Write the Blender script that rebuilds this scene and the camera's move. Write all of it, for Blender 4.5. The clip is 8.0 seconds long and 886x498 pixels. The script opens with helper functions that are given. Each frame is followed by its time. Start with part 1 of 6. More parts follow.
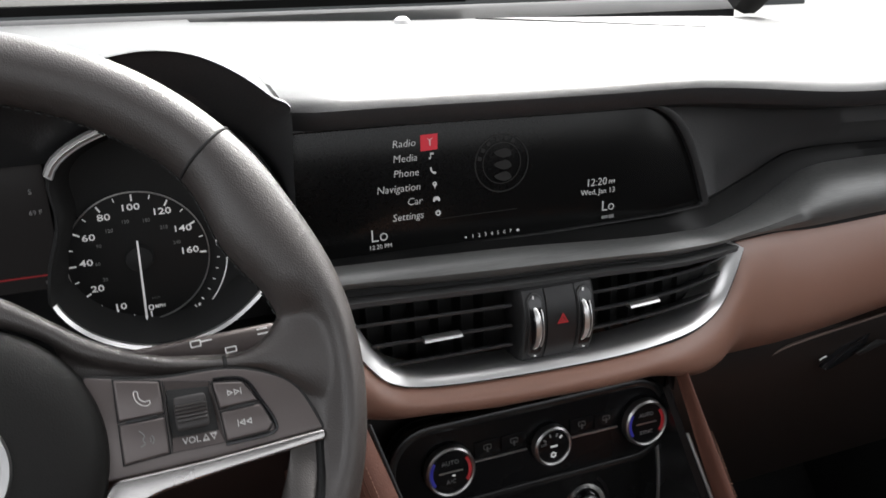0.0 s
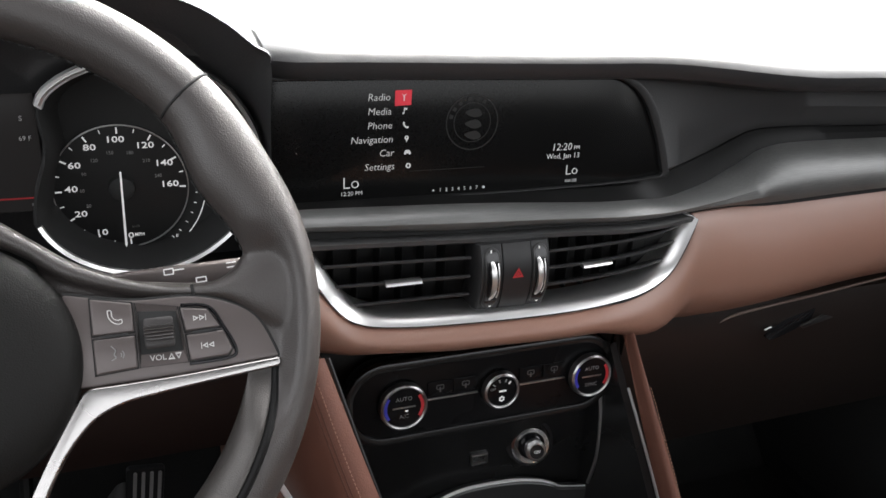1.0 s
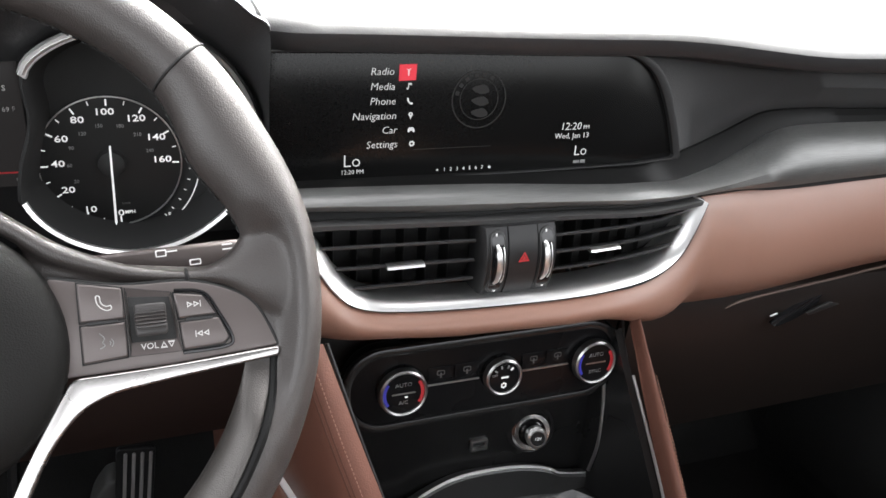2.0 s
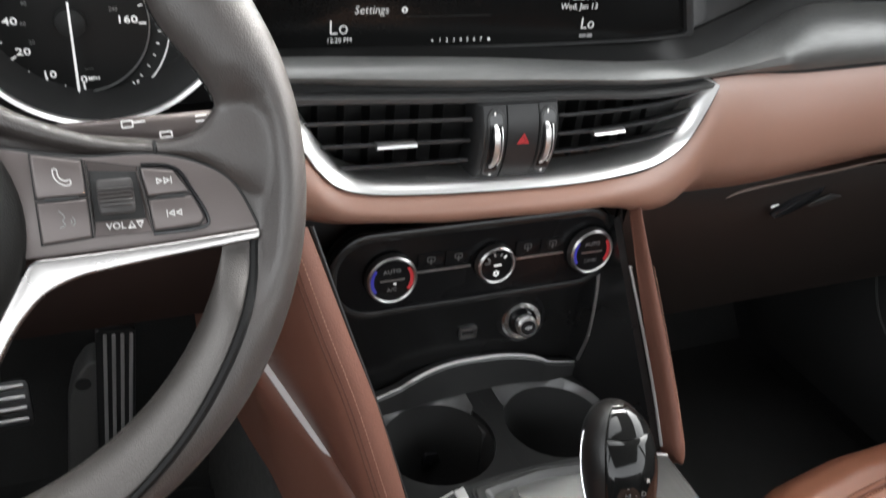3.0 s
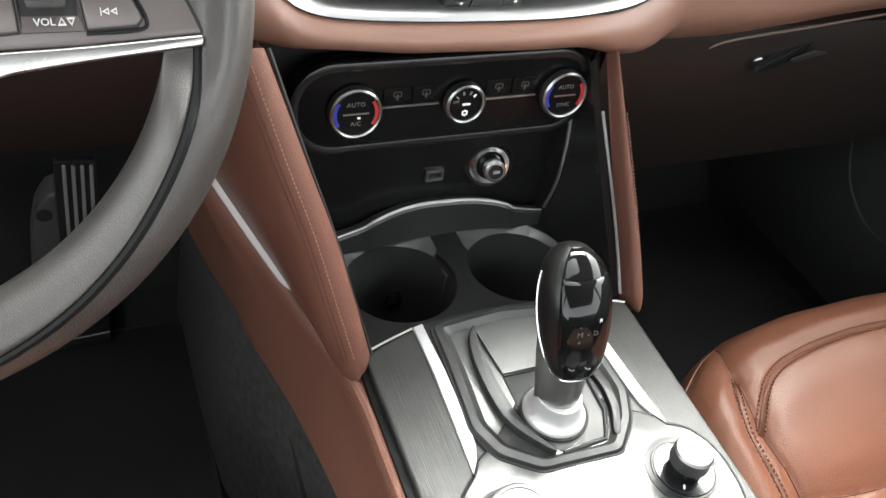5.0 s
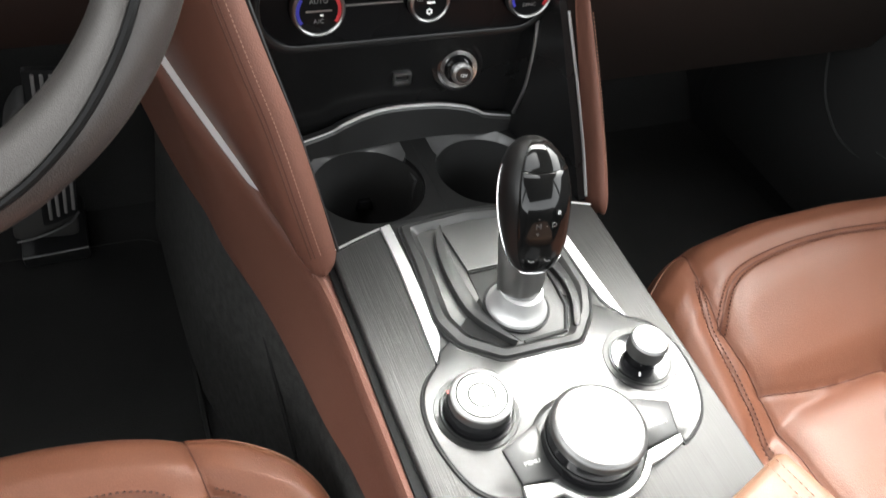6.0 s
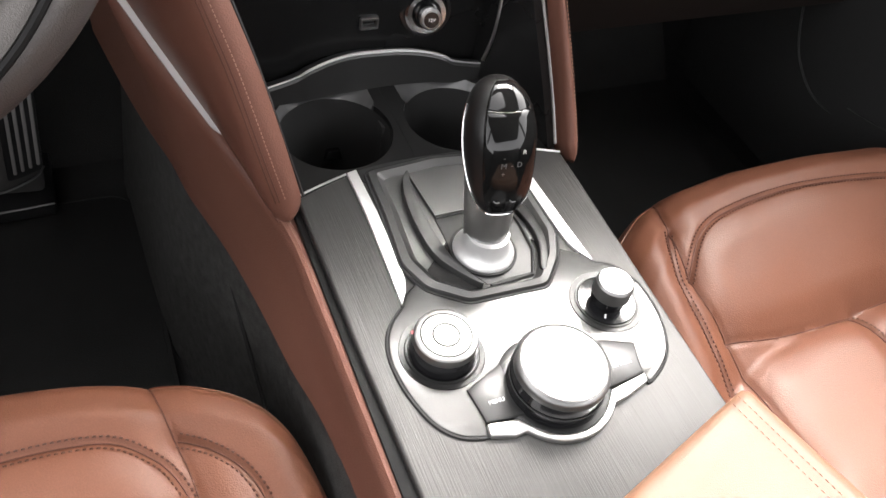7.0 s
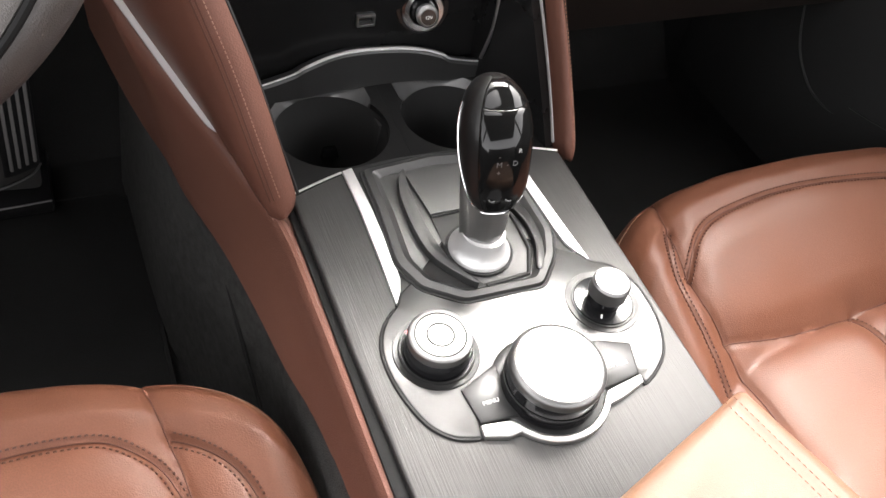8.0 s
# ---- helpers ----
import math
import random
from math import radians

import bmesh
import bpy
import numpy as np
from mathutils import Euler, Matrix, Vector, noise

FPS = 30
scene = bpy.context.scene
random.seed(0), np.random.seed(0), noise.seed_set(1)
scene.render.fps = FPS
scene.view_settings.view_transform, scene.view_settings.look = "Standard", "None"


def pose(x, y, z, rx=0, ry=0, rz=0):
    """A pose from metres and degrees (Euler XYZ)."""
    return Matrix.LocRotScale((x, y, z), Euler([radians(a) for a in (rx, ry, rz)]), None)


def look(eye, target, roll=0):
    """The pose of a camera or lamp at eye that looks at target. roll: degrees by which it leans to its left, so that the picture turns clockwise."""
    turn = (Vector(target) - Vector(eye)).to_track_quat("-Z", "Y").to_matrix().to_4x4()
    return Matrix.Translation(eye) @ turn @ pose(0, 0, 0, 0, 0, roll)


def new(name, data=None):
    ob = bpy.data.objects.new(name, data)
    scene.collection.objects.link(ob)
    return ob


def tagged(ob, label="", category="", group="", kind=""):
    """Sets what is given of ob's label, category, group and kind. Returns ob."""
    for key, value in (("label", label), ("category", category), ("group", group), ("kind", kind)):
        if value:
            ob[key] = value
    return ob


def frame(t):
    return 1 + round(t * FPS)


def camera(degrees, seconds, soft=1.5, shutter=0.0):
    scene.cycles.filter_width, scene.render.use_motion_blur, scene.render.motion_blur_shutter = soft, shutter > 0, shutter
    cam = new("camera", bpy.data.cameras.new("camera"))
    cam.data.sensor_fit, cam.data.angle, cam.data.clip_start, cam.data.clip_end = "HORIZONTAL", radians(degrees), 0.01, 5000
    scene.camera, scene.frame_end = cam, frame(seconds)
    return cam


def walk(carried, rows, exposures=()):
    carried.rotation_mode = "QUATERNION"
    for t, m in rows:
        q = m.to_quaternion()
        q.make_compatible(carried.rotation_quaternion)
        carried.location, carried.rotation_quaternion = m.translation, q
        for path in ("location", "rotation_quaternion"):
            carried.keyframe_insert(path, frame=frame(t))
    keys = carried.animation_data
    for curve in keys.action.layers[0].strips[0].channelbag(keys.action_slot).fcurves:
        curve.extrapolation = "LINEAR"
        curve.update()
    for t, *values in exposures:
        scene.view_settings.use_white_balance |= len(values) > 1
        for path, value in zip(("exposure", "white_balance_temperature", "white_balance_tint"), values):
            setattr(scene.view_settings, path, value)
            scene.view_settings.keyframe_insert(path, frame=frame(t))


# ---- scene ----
cam = camera(59.3, 8.0, soft=1.5, shutter=0.3)
PATH = [
    (0, (-0.283, -0.379, 0.872), (0.384, 1.407, 0.27), -2.0),
    (0.5, (-0.274, -0.415, 0.882), (0.378, 1.35, 0.206), 0.9),
    (1, (-0.276, -0.417, 0.886), (0.398, 1.32, 0.158), 2.4),
    (1.2, (-0.277, -0.415, 0.887), (0.4, 1.315, 0.146), 2.8),
    (2.3, (-0.276, -0.384, 0.88), (0.415, 1.307, 0.065), 3.8),
    (2.5, (-0.276, -0.38, 0.878), (0.417, 1.294, 0.032), 4.1),
    (2.7, (-0.274, -0.374, 0.872), (0.42, 1.269, -0.033), 4.5),
    (3, (-0.27, -0.361, 0.864), (0.425, 1.198, -0.179), 5.6),
    (3.2, (-0.268, -0.359, 0.86), (0.427, 1.134, -0.275), 6.4),
    (3.5, (-0.264, -0.359, 0.854), (0.437, 1.051, -0.379), 7.6),
    (4, (-0.263, -0.363, 0.851), (0.441, 0.994, -0.438), 8.8),
    (4.2, (-0.264, -0.364, 0.85), (0.444, 0.985, -0.446), 9.0),
    (5.3, (-0.254, -0.368, 0.841), (0.438, 0.94, -0.504), 10.6),
    (5.5, (-0.253, -0.372, 0.839), (0.44, 0.911, -0.53), 11.0),
    (5.8, (-0.252, -0.388, 0.836), (0.437, 0.852, -0.574), 10.9),
    (6, (-0.247, -0.398, 0.833), (0.444, 0.81, -0.603), 11.2),
    (6.2, (-0.247, -0.407, 0.829), (0.449, 0.775, -0.626), 11.5),
    (6.5, (-0.243, -0.413, 0.821), (0.465, 0.743, -0.649), 12.2),
    (7, (-0.239, -0.415, 0.817), (0.482, 0.724, -0.66), 12.9),
    (7.5, (-0.236, -0.417, 0.816), (0.482, 0.725, -0.661), 13.0),
    (8, (-0.233, -0.414, 0.815), (0.483, 0.724, -0.666), 13.0),
]
walk(cam, [(t, look(e, g, r)) for t, e, g, r in PATH], [(0, 2.3, 6500, 10), (0.5, 2.35, 6500, 10), (1, 2.75, 6500, 10), (2.5, 3.42, 6500, 9), (3.2, 3.33, 6500, 7), (3.6, 3.5, 6500, 6), (4.2, 3.64, 6500, 4), (5.5, 3.56, 6500, 4), (6.5, 3.45, 6650, 10), (8, 3.42, 6750, 12)])

# ---------- light: a bright overcast sky through the car's windows ----------
world = bpy.data.worlds.new("overcast_sky")
scene.world = world
world.use_nodes = True
wn = world.node_tree.nodes
sky = wn.new("ShaderNodeTexSky")
sky.sky_type = "NISHITA"
sky.sun_disc = False
sky.sun_elevation = radians(50)
sky.sun_rotation = radians(44)
sky.air_density, sky.dust_density, sky.ozone_density = 1.0, 6.0, 1.0
hsv = wn.new("ShaderNodeHueSaturation")
hsv.inputs["Saturation"].default_value = 0.12
world.node_tree.links.new(sky.outputs[0], hsv.inputs["Color"])
world.node_tree.links.new(hsv.outputs[0], wn["Background"].inputs["Color"])
wn["Background"].inputs["Strength"].default_value = 0.15
sun = new("sun", bpy.data.lights.new("sun", "SUN"))
sun.data.energy, sun.data.angle, sun.data.color = 0.45, radians(32), (1, 0.97, 0.92)
sun.matrix_world = look((2.2, 2.3, 3.8), (0, 0, 0))


# ---------- materials ----------
def mat(name, base, rough=0.5, metal=0.0, grain=0.0, scale=800.0, vary=0.15, coat=0.0, emit=None, power=0.0, cells=False, stretch=None, spots=6.0, spec=0.5):
    m = bpy.data.materials.new(name)
    m.use_nodes = True
    t = m.node_tree
    b = t.nodes["Principled BSDF"]
    b.inputs["Roughness"].default_value = rough
    b.inputs["Metallic"].default_value = metal
    b.inputs["Coat Weight"].default_value = coat
    b.inputs["Coat Roughness"].default_value = 0.06
    b.inputs["Specular IOR Level"].default_value = spec
    if emit:
        b.inputs["Emission Color"].default_value = (*emit, 1)
        b.inputs["Emission Strength"].default_value = power
    co = t.nodes.new("ShaderNodeTexCoord")
    mp = t.nodes.new("ShaderNodeMapping")
    t.links.new(co.outputs["Object"], mp.inputs["Vector"])
    if stretch:
        mp.inputs["Scale"].default_value = stretch
    big = t.nodes.new("ShaderNodeTexNoise")
    big.inputs["Scale"].default_value = spots
    big.inputs["Detail"].default_value = 6
    t.links.new(co.outputs["Object"], big.inputs["Vector"])
    fine = t.nodes.new("ShaderNodeTexVoronoi" if cells else "ShaderNodeTexNoise")
    fine.inputs["Scale"].default_value = scale
    t.links.new(mp.outputs[0], fine.inputs["Vector"])
    mix = t.nodes.new("ShaderNodeMix")
    mix.data_type = "RGBA"
    mix.inputs["A"].default_value = (*[v * (1 - vary) for v in base], 1)
    mix.inputs["B"].default_value = (*[min(1, v * (1 + vary)) for v in base], 1)
    add = t.nodes.new("ShaderNodeMath")
    add.operation = "MULTIPLY_ADD"
    add.inputs[1].default_value = 0.45
    t.links.new(fine.outputs[0], add.inputs[0])
    half = t.nodes.new("ShaderNodeMath")
    half.operation = "MULTIPLY"
    half.inputs[1].default_value = 0.65
    t.links.new(big.outputs[0], half.inputs[0])
    t.links.new(half.outputs[0], add.inputs[2])
    t.links.new(add.outputs[0], mix.inputs["Factor"])
    t.links.new(mix.outputs["Result"], b.inputs["Base Color"])
    rr = t.nodes.new("ShaderNodeMapRange")
    rr.inputs["To Min"].default_value = max(0.02, rough * 0.85)
    rr.inputs["To Max"].default_value = min(1, rough * 1.15)
    t.links.new(big.outputs[0], rr.inputs["Value"])
    t.links.new(rr.outputs[0], b.inputs["Roughness"])
    if grain:
        bp = t.nodes.new("ShaderNodeBump")
        bp.inputs["Strength"].default_value = grain
        bp.inputs["Distance"].default_value = 0.0006
        t.links.new(fine.outputs[0], bp.inputs["Height"])
        t.links.new(bp.outputs[0], b.inputs["Normal"])
    return m


TAN = mat("tan_leather", (0.155, 0.0600, 0.0350), 0.41, grain=0.28, scale=850, cells=True, vary=0.22, spec=0.32)
# The seats' leather made paler, for the light that falls on the armrest.
TAN_ARM = mat("tan_leather_armrest", (0.160, 0.080, 0.046), 0.5, grain=0.16, scale=1500, cells=True, vary=0.14)
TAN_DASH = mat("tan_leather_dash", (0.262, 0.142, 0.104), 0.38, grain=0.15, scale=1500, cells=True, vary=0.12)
ARM_THREAD = mat("armrest_thread", (0.16, 0.07, 0.038), 0.7, grain=0.3, scale=2500)
# Seat leather again, greyed to put the light on the console sides into colour.
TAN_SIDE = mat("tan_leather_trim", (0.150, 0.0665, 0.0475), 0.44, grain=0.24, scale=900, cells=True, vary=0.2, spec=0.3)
SEAT_THREAD = mat("seat_thread", (0.082, 0.030, 0.018), 0.7, grain=0.3, scale=2500)
THREAD = mat("tan_thread", (0.27, 0.14, 0.095), 0.7, grain=0.3, scale=2500)
SEAM = mat("seam_groove", (0.09, 0.032, 0.02), 0.8)
BLACK_LEATHER = mat("black_leather", (0.043, 0.0370, 0.0347), 0.40, grain=0.26, scale=1200, cells=True, vary=0.2, spec=0.62)
INLAY = mat("rim_satin_inlay", (0.072, 0.066, 0.062), 0.33, 0.5, grain=0.22, scale=1500, vary=0.3, cells=True)
ROLLER = mat("roller_rubber", (0.042, 0.038, 0.037), 0.40, vary=0.15)
PEDAL_GREY = mat("pedal_housing_plastic", (0.07, 0.068, 0.066), 0.5, grain=0.2, scale=900, vary=0.25)
# Near-black for hollows, grooves and gaps: their shade is in the colour.
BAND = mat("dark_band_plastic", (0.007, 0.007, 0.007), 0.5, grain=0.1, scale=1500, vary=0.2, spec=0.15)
RIB = mat("pedal_rib_metal", (0.34, 0.33, 0.32), 0.5, 0.3, grain=0.05, scale=2000, vary=0.15)
LINTEL = mat("vent_frame_grey", (0.06, 0.06, 0.06), 0.42, 0.3, vary=0.1)
DISH = mat("dark_dish_plastic", (0.016, 0.016, 0.016), 0.34, 0.1, vary=0.15, spec=0.3)
SLAT = mat("vent_slat", (0.034, 0.034, 0.035), 0.36, vary=0.15)
GLOVE_EDGE = mat("glovebox_edge", (0.13, 0.095, 0.08), 0.4, vary=0.15)
CLIMATE = mat("satin_black_panel", (0.006, 0.006, 0.0065), 0.28, vary=0.2, spec=0.14)
AIRBAG = mat("airbag_grain", (0.011, 0.0108, 0.0103), 0.5, grain=0.2, scale=1300, cells=True, vary=0.2, spec=0.14)
HEAD = mat("lever_satin_black", (0.012, 0.0115, 0.0115), 0.32, 0.4, vary=0.2)
FLOOR_GREY = mat("gate_grey_satin", (0.115, 0.115, 0.114), 0.36, 0.7, grain=0.05, scale=2000, vary=0.08)
GATE = mat("gate_dark_satin", (0.078, 0.078, 0.077), 0.46, 0.7, grain=0.05, scale=2000, vary=0.08)
CAP = mat("dial_cap_silver", (0.27, 0.268, 0.265), 0.42, 1.0, grain=0.04, scale=2500, vary=0.06)
WHEEL_GREY = mat("wheel_grey_trim", (0.112, 0.095, 0.092), 0.33, 0.3, grain=0.1, scale=2500, vary=0.1)
PAD = mat("dash_soft_plastic", (0.034, 0.034, 0.035), 0.40, grain=0.12, scale=700, cells=True, vary=0.2, spec=0.35)
PLASTIC = mat("black_plastic", (0.019, 0.019, 0.0195), 0.40, grain=0.12, scale=1500, vary=0.25, spec=0.4)
STACK = mat("stack_satin_black", (0.011, 0.011, 0.0112), 0.27, grain=0.05, scale=1500, vary=0.3, spec=0.45)
GLOSS = mat("gloss_black", (0.011, 0.011, 0.012), 0.12, vary=0.2)
COWL = mat("cowl_black_plastic", (0.018, 0.0185, 0.0195), 0.8, grain=0.2, scale=400, vary=0.2, spec=0.15)
GLOVE = mat("glovebox_dark_brown", (0.0165, 0.0125, 0.011), 0.42, grain=0.1, scale=1200, vary=0.15, spec=0.4)
DIM_INK = mat("dim_print", (0.095, 0.095, 0.095), 0.5, vary=0.05)
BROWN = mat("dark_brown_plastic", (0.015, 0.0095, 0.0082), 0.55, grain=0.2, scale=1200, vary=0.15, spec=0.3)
CUP_RIM = mat("black_satin_rim", (0.125, 0.125, 0.125), 0.25, 0.15, vary=0.1)
MATTE = mat("matte_black", (0.023, 0.023, 0.023), 0.7, grain=0.2, scale=1200, vary=0.3, spec=0.25)
SCREEN = mat("screen_glass", (0.006, 0.006, 0.006), 0.2, vary=0.2, spec=0.22)
CHROME = mat("satin_chrome", (0.8, 0.79, 0.78), 0.36, 1.0, grain=0.03, scale=1500, vary=0.05)
POLISH = mat("polished_chrome", (0.66, 0.66, 0.66), 0.18, 1.0, vary=0.04)
BRIGHT = mat("bright_satin_silver", (0.82, 0.815, 0.81), 0.45, 0.7, vary=0.04)
STRIP_SILVER = mat("matt_silver_strip", (0.60, 0.575, 0.565), 0.6, 0.5, grain=0.03, scale=2000, vary=0.05)
SATIN = mat("satin_aluminium", (0.46, 0.455, 0.45), 0.34, 1.0, grain=0.04, scale=2500, vary=0.06)
BRUSHED = mat("brushed_dark_aluminium", (0.052, 0.0515, 0.050), 0.46, 0.55, grain=0.35, scale=60, vary=0.6, stretch=(16, 0.4, 16), spots=14)
LIP = mat("lip_dark_satin", (0.05, 0.05, 0.05), 0.34, 0.3, grain=0.05, scale=2000, vary=0.08)
WOOD = mat("grey_brushed_trim", (0.165, 0.165, 0.161), 0.40, 0.5, grain=0.35, scale=60, vary=0.6, stretch=(0.7, 18, 26), spots=10)
KEY_GREY = mat("dark_key_plastic", (0.036, 0.036, 0.036), 0.36, 0.3, vary=0.08)
GREY_PLASTIC = mat("grey_satin_plastic", (0.072, 0.072, 0.071), 0.24, 0.65, grain=0.05, scale=2000, vary=0.08)
VENT = mat("vent_black", (0.011, 0.011, 0.011), 0.35, vary=0.2, spec=0.3)
SOFT_INK = mat("soft_white_print", (0.55, 0.54, 0.53), 0.5, vary=0.05)
# Black carpet made lighter and patchy: light on the tunnel side, plus wear.
TUNNEL = mat("worn_black_carpet", (0.052, 0.051, 0.049), 0.95, grain=1.0, scale=650, vary=0.95, spec=0.1, spots=90)
SPOKE = mat("spoke_satin_metal", (0.43, 0.415, 0.405), 0.27, 1.0, grain=0.03, scale=1500, vary=0.05)
STEM = mat("dark_satin_stem", (0.30, 0.30, 0.295), 0.40, 1.0, grain=0.04, scale=2500, vary=0.06)
PIANO = mat("piano_black", (0.005, 0.005, 0.005), 0.08, vary=0.1, spec=0.36)
CARPET = mat("black_carpet", (0.025, 0.025, 0.0245), 0.95, grain=1.0, scale=700, vary=0.7, spec=0.1)
HEADLINER = mat("black_headliner", (0.03, 0.029, 0.028), 0.95, grain=0.4, scale=1500, vary=0.1)
WHITE_INK = mat("white_print", (0.75, 0.75, 0.75), 0.5, vary=0.03, emit=(1, 1, 1), power=0.04)
GREY_INK = mat("grey_print", (0.21, 0.21, 0.21), 0.5, vary=0.05)
SCREEN_TEXT = mat("lit_white_text", (0.45, 0.45, 0.45), 0.5, emit=(1, 1, 1), power=0.033)
SCREEN_DIM = mat("lit_grey_emblem", (0.008, 0.008, 0.008), 0.5, emit=(1, 1, 1), power=0.0003)
SCREEN_RED = mat("lit_red_tile", (0.3, 0.02, 0.03), 0.5, emit=(1, 0.05, 0.08), power=0.055)
RED = mat("red_print", (0.38, 0.03, 0.035), 0.45, emit=(1, 0.04, 0.05), power=0.009)
BLUE = mat("blue_print", (0.03, 0.03, 0.28), 0.45, emit=(0.12, 0.12, 1), power=0.007)


# ---------- mesh tools ----------
def thing(name, base, label, category, group="", kind=""):
    ob = new(name)
    ob.empty_display_size = 0.02
    ob.location = base
    return tagged(ob, label, category, group, kind)


def base_of(ob):
    while ob.parent:
        ob = ob.parent
    return Vector(ob.location)


def part(name, bm, material, parent=None, label="", sharp=35, label_of=None):
    if parent:
        bmesh.ops.translate(bm, verts=bm.verts, vec=-base_of(parent))
    bmesh.ops.recalc_face_normals(bm, faces=bm.faces)
    for f in bm.faces:
        f.smooth = True
    for e in bm.edges:
        if len(e.link_faces) == 2 and e.calc_face_angle(0) > radians(sharp):
            e.smooth = False
    me = bpy.data.meshes.new(name)
    bm.to_mesh(me)
    bm.free()
    me.materials.append(material)
    ob = new(name, me)
    if parent:
        ob.parent = parent
    return tagged(ob, label)


def loft(rings, closed=True, caps=True, loop=False, bm=None):
    bm = bm or bmesh.new()
    vs = [[bm.verts.new(p) for p in r] for r in rings]
    n = len(vs[0])
    for i in range(len(vs) - (0 if loop else 1)):
        a, b = vs[i], vs[(i + 1) % len(vs)]
        for j in range(n if closed else n - 1):
            k = (j + 1) % n
            bm.faces.new((a[j], a[k], b[k], b[j]))
    if caps and closed and not loop:
        bm.faces.new(vs[0][::-1])
        bm.faces.new(vs[-1])
    return bm


def shell(rings, thick, down):
    """An open sheet of rings given a thickness along the vector down."""
    d = Vector(down) * thick
    out = []
    for r in rings:
        out.append([Vector(p) for p in r] + [Vector(p) + d for p in reversed(r)])
    return loft(out)


def curve(points, n=8, closed=False):
    """A smooth line through points (any dimension)."""
    p = [np.array(q, float) for q in points]
    m = len(p)
    out = []
    for i in range(m if closed else m - 1):
        g = lambda k: p[k % m] if closed else p[max(0, min(m - 1, k))]
        a, b, c, d = g(i - 1), g(i), g(i + 1), g(i + 2)
        for s in range(n):
            u = s / n
            out.append(0.5 * (2 * b + (c - a) * u + (2 * a - 5 * b + 4 * c - d) * u * u + (3 * b - a - 3 * c + d) * u ** 3))
    if not closed:
        out.append(p[-1])
    return out


def bevel(bm, width, seg=2, angle=30):
    es = [e for e in bm.edges if len(e.link_faces) == 2 and e.calc_face_angle(0) > radians(angle)]
    bmesh.ops.bevel(bm, geom=es, offset=width, segments=seg, affect="EDGES", clamp_overlap=True, profile=0.5)
    return bm


def prism(outline, z0, z1, m=None, soft=0.0, seg=2):
    bm = bmesh.new()
    a = [bm.verts.new((p[0], p[1], z0)) for p in outline]
    b = [bm.verts.new((p[0], p[1], z1)) for p in outline]
    n = len(a)
    bm.faces.new(a[::-1])
    bm.faces.new(b)
    for i in range(n):
        bm.faces.new((a[i], a[(i + 1) % n], b[(i + 1) % n], b[i]))
    bmesh.ops.recalc_face_normals(bm, faces=bm.faces)
    if soft:
        bevel(bm, soft, seg, 40)
    if m:
        bm.transform(m)
    return bm


def ringplate(outer, inner, z0, z1, m=None, soft=0.0):
    """A flat frame between two outlines with as many points."""
    r = [[(p[0], p[1], z0) for p in outer], [(p[0], p[1], z1) for p in outer], [(p[0], p[1], z1) for p in inner], [(p[0], p[1], z0) for p in inner]]
    bm = loft(r, loop=True)
    bmesh.ops.recalc_face_normals(bm, faces=bm.faces)
    if soft:
        bevel(bm, soft, 2, 40)
    if m:
        bm.transform(m)
    return bm


def box(x0, x1, y0, y1, z0, z1, soft=0.002, seg=2, m=None):
    return prism([(x0, y0), (x1, y0), (x1, y1), (x0, y1)], z0, z1, m, soft, seg)


def lathe(profile, n=40, m=None):
    rings = [[(r * math.cos(2 * math.pi * i / n), r * math.sin(2 * math.pi * i / n), z) for i in range(n)] for r, z in profile]
    bm = bmesh.new()
    ringed = profile[0][0] > 1e-6 and profile[-1][0] > 1e-6
    loft(rings, loop=ringed, caps=False, bm=bm)
    bmesh.ops.remove_doubles(bm, verts=bm.verts, dist=1e-6)
    if m:
        bm.transform(m)
    return bm


def circle(r, n=32, cx=0, cy=0, a0=0):
    return [(cx + r * math.cos(a0 + 2 * math.pi * i / n), cy + r * math.sin(a0 + 2 * math.pi * i / n)) for i in range(n)]


def rounded(points, r, n=4):
    """A polygon with its corners rounded off."""
    out, m = [], len(points)
    for i in range(m):
        a, b, c = [np.array(points[(i + k) % m], float) for k in (-1, 0, 1)]
        da, dc = np.linalg.norm(a - b), np.linalg.norm(c - b)
        q = min(r, da * 0.45, dc * 0.45)
        p0, p1 = b + (a - b) / da * q, b + (c - b) / dc * q
        for k in range(n + 1):
            u = k / n
            out.append(tuple((1 - u) ** 2 * p0 + 2 * u * (1 - u) * b + u * u * p1))
    return out


def stadium(x0, x1, y0, y1, r, n=6):
    out = []
    for cx, cy, a in ((x1 - r, y1 - r, 0), (x0 + r, y1 - r, 90), (x0 + r, y0 + r, 180), (x1 - r, y0 + r, 270)):
        for i in range(n + 1):
            t = radians(a + 90 * i / n)
            out.append((cx + r * math.cos(t), cy + r * math.sin(t)))
    return out


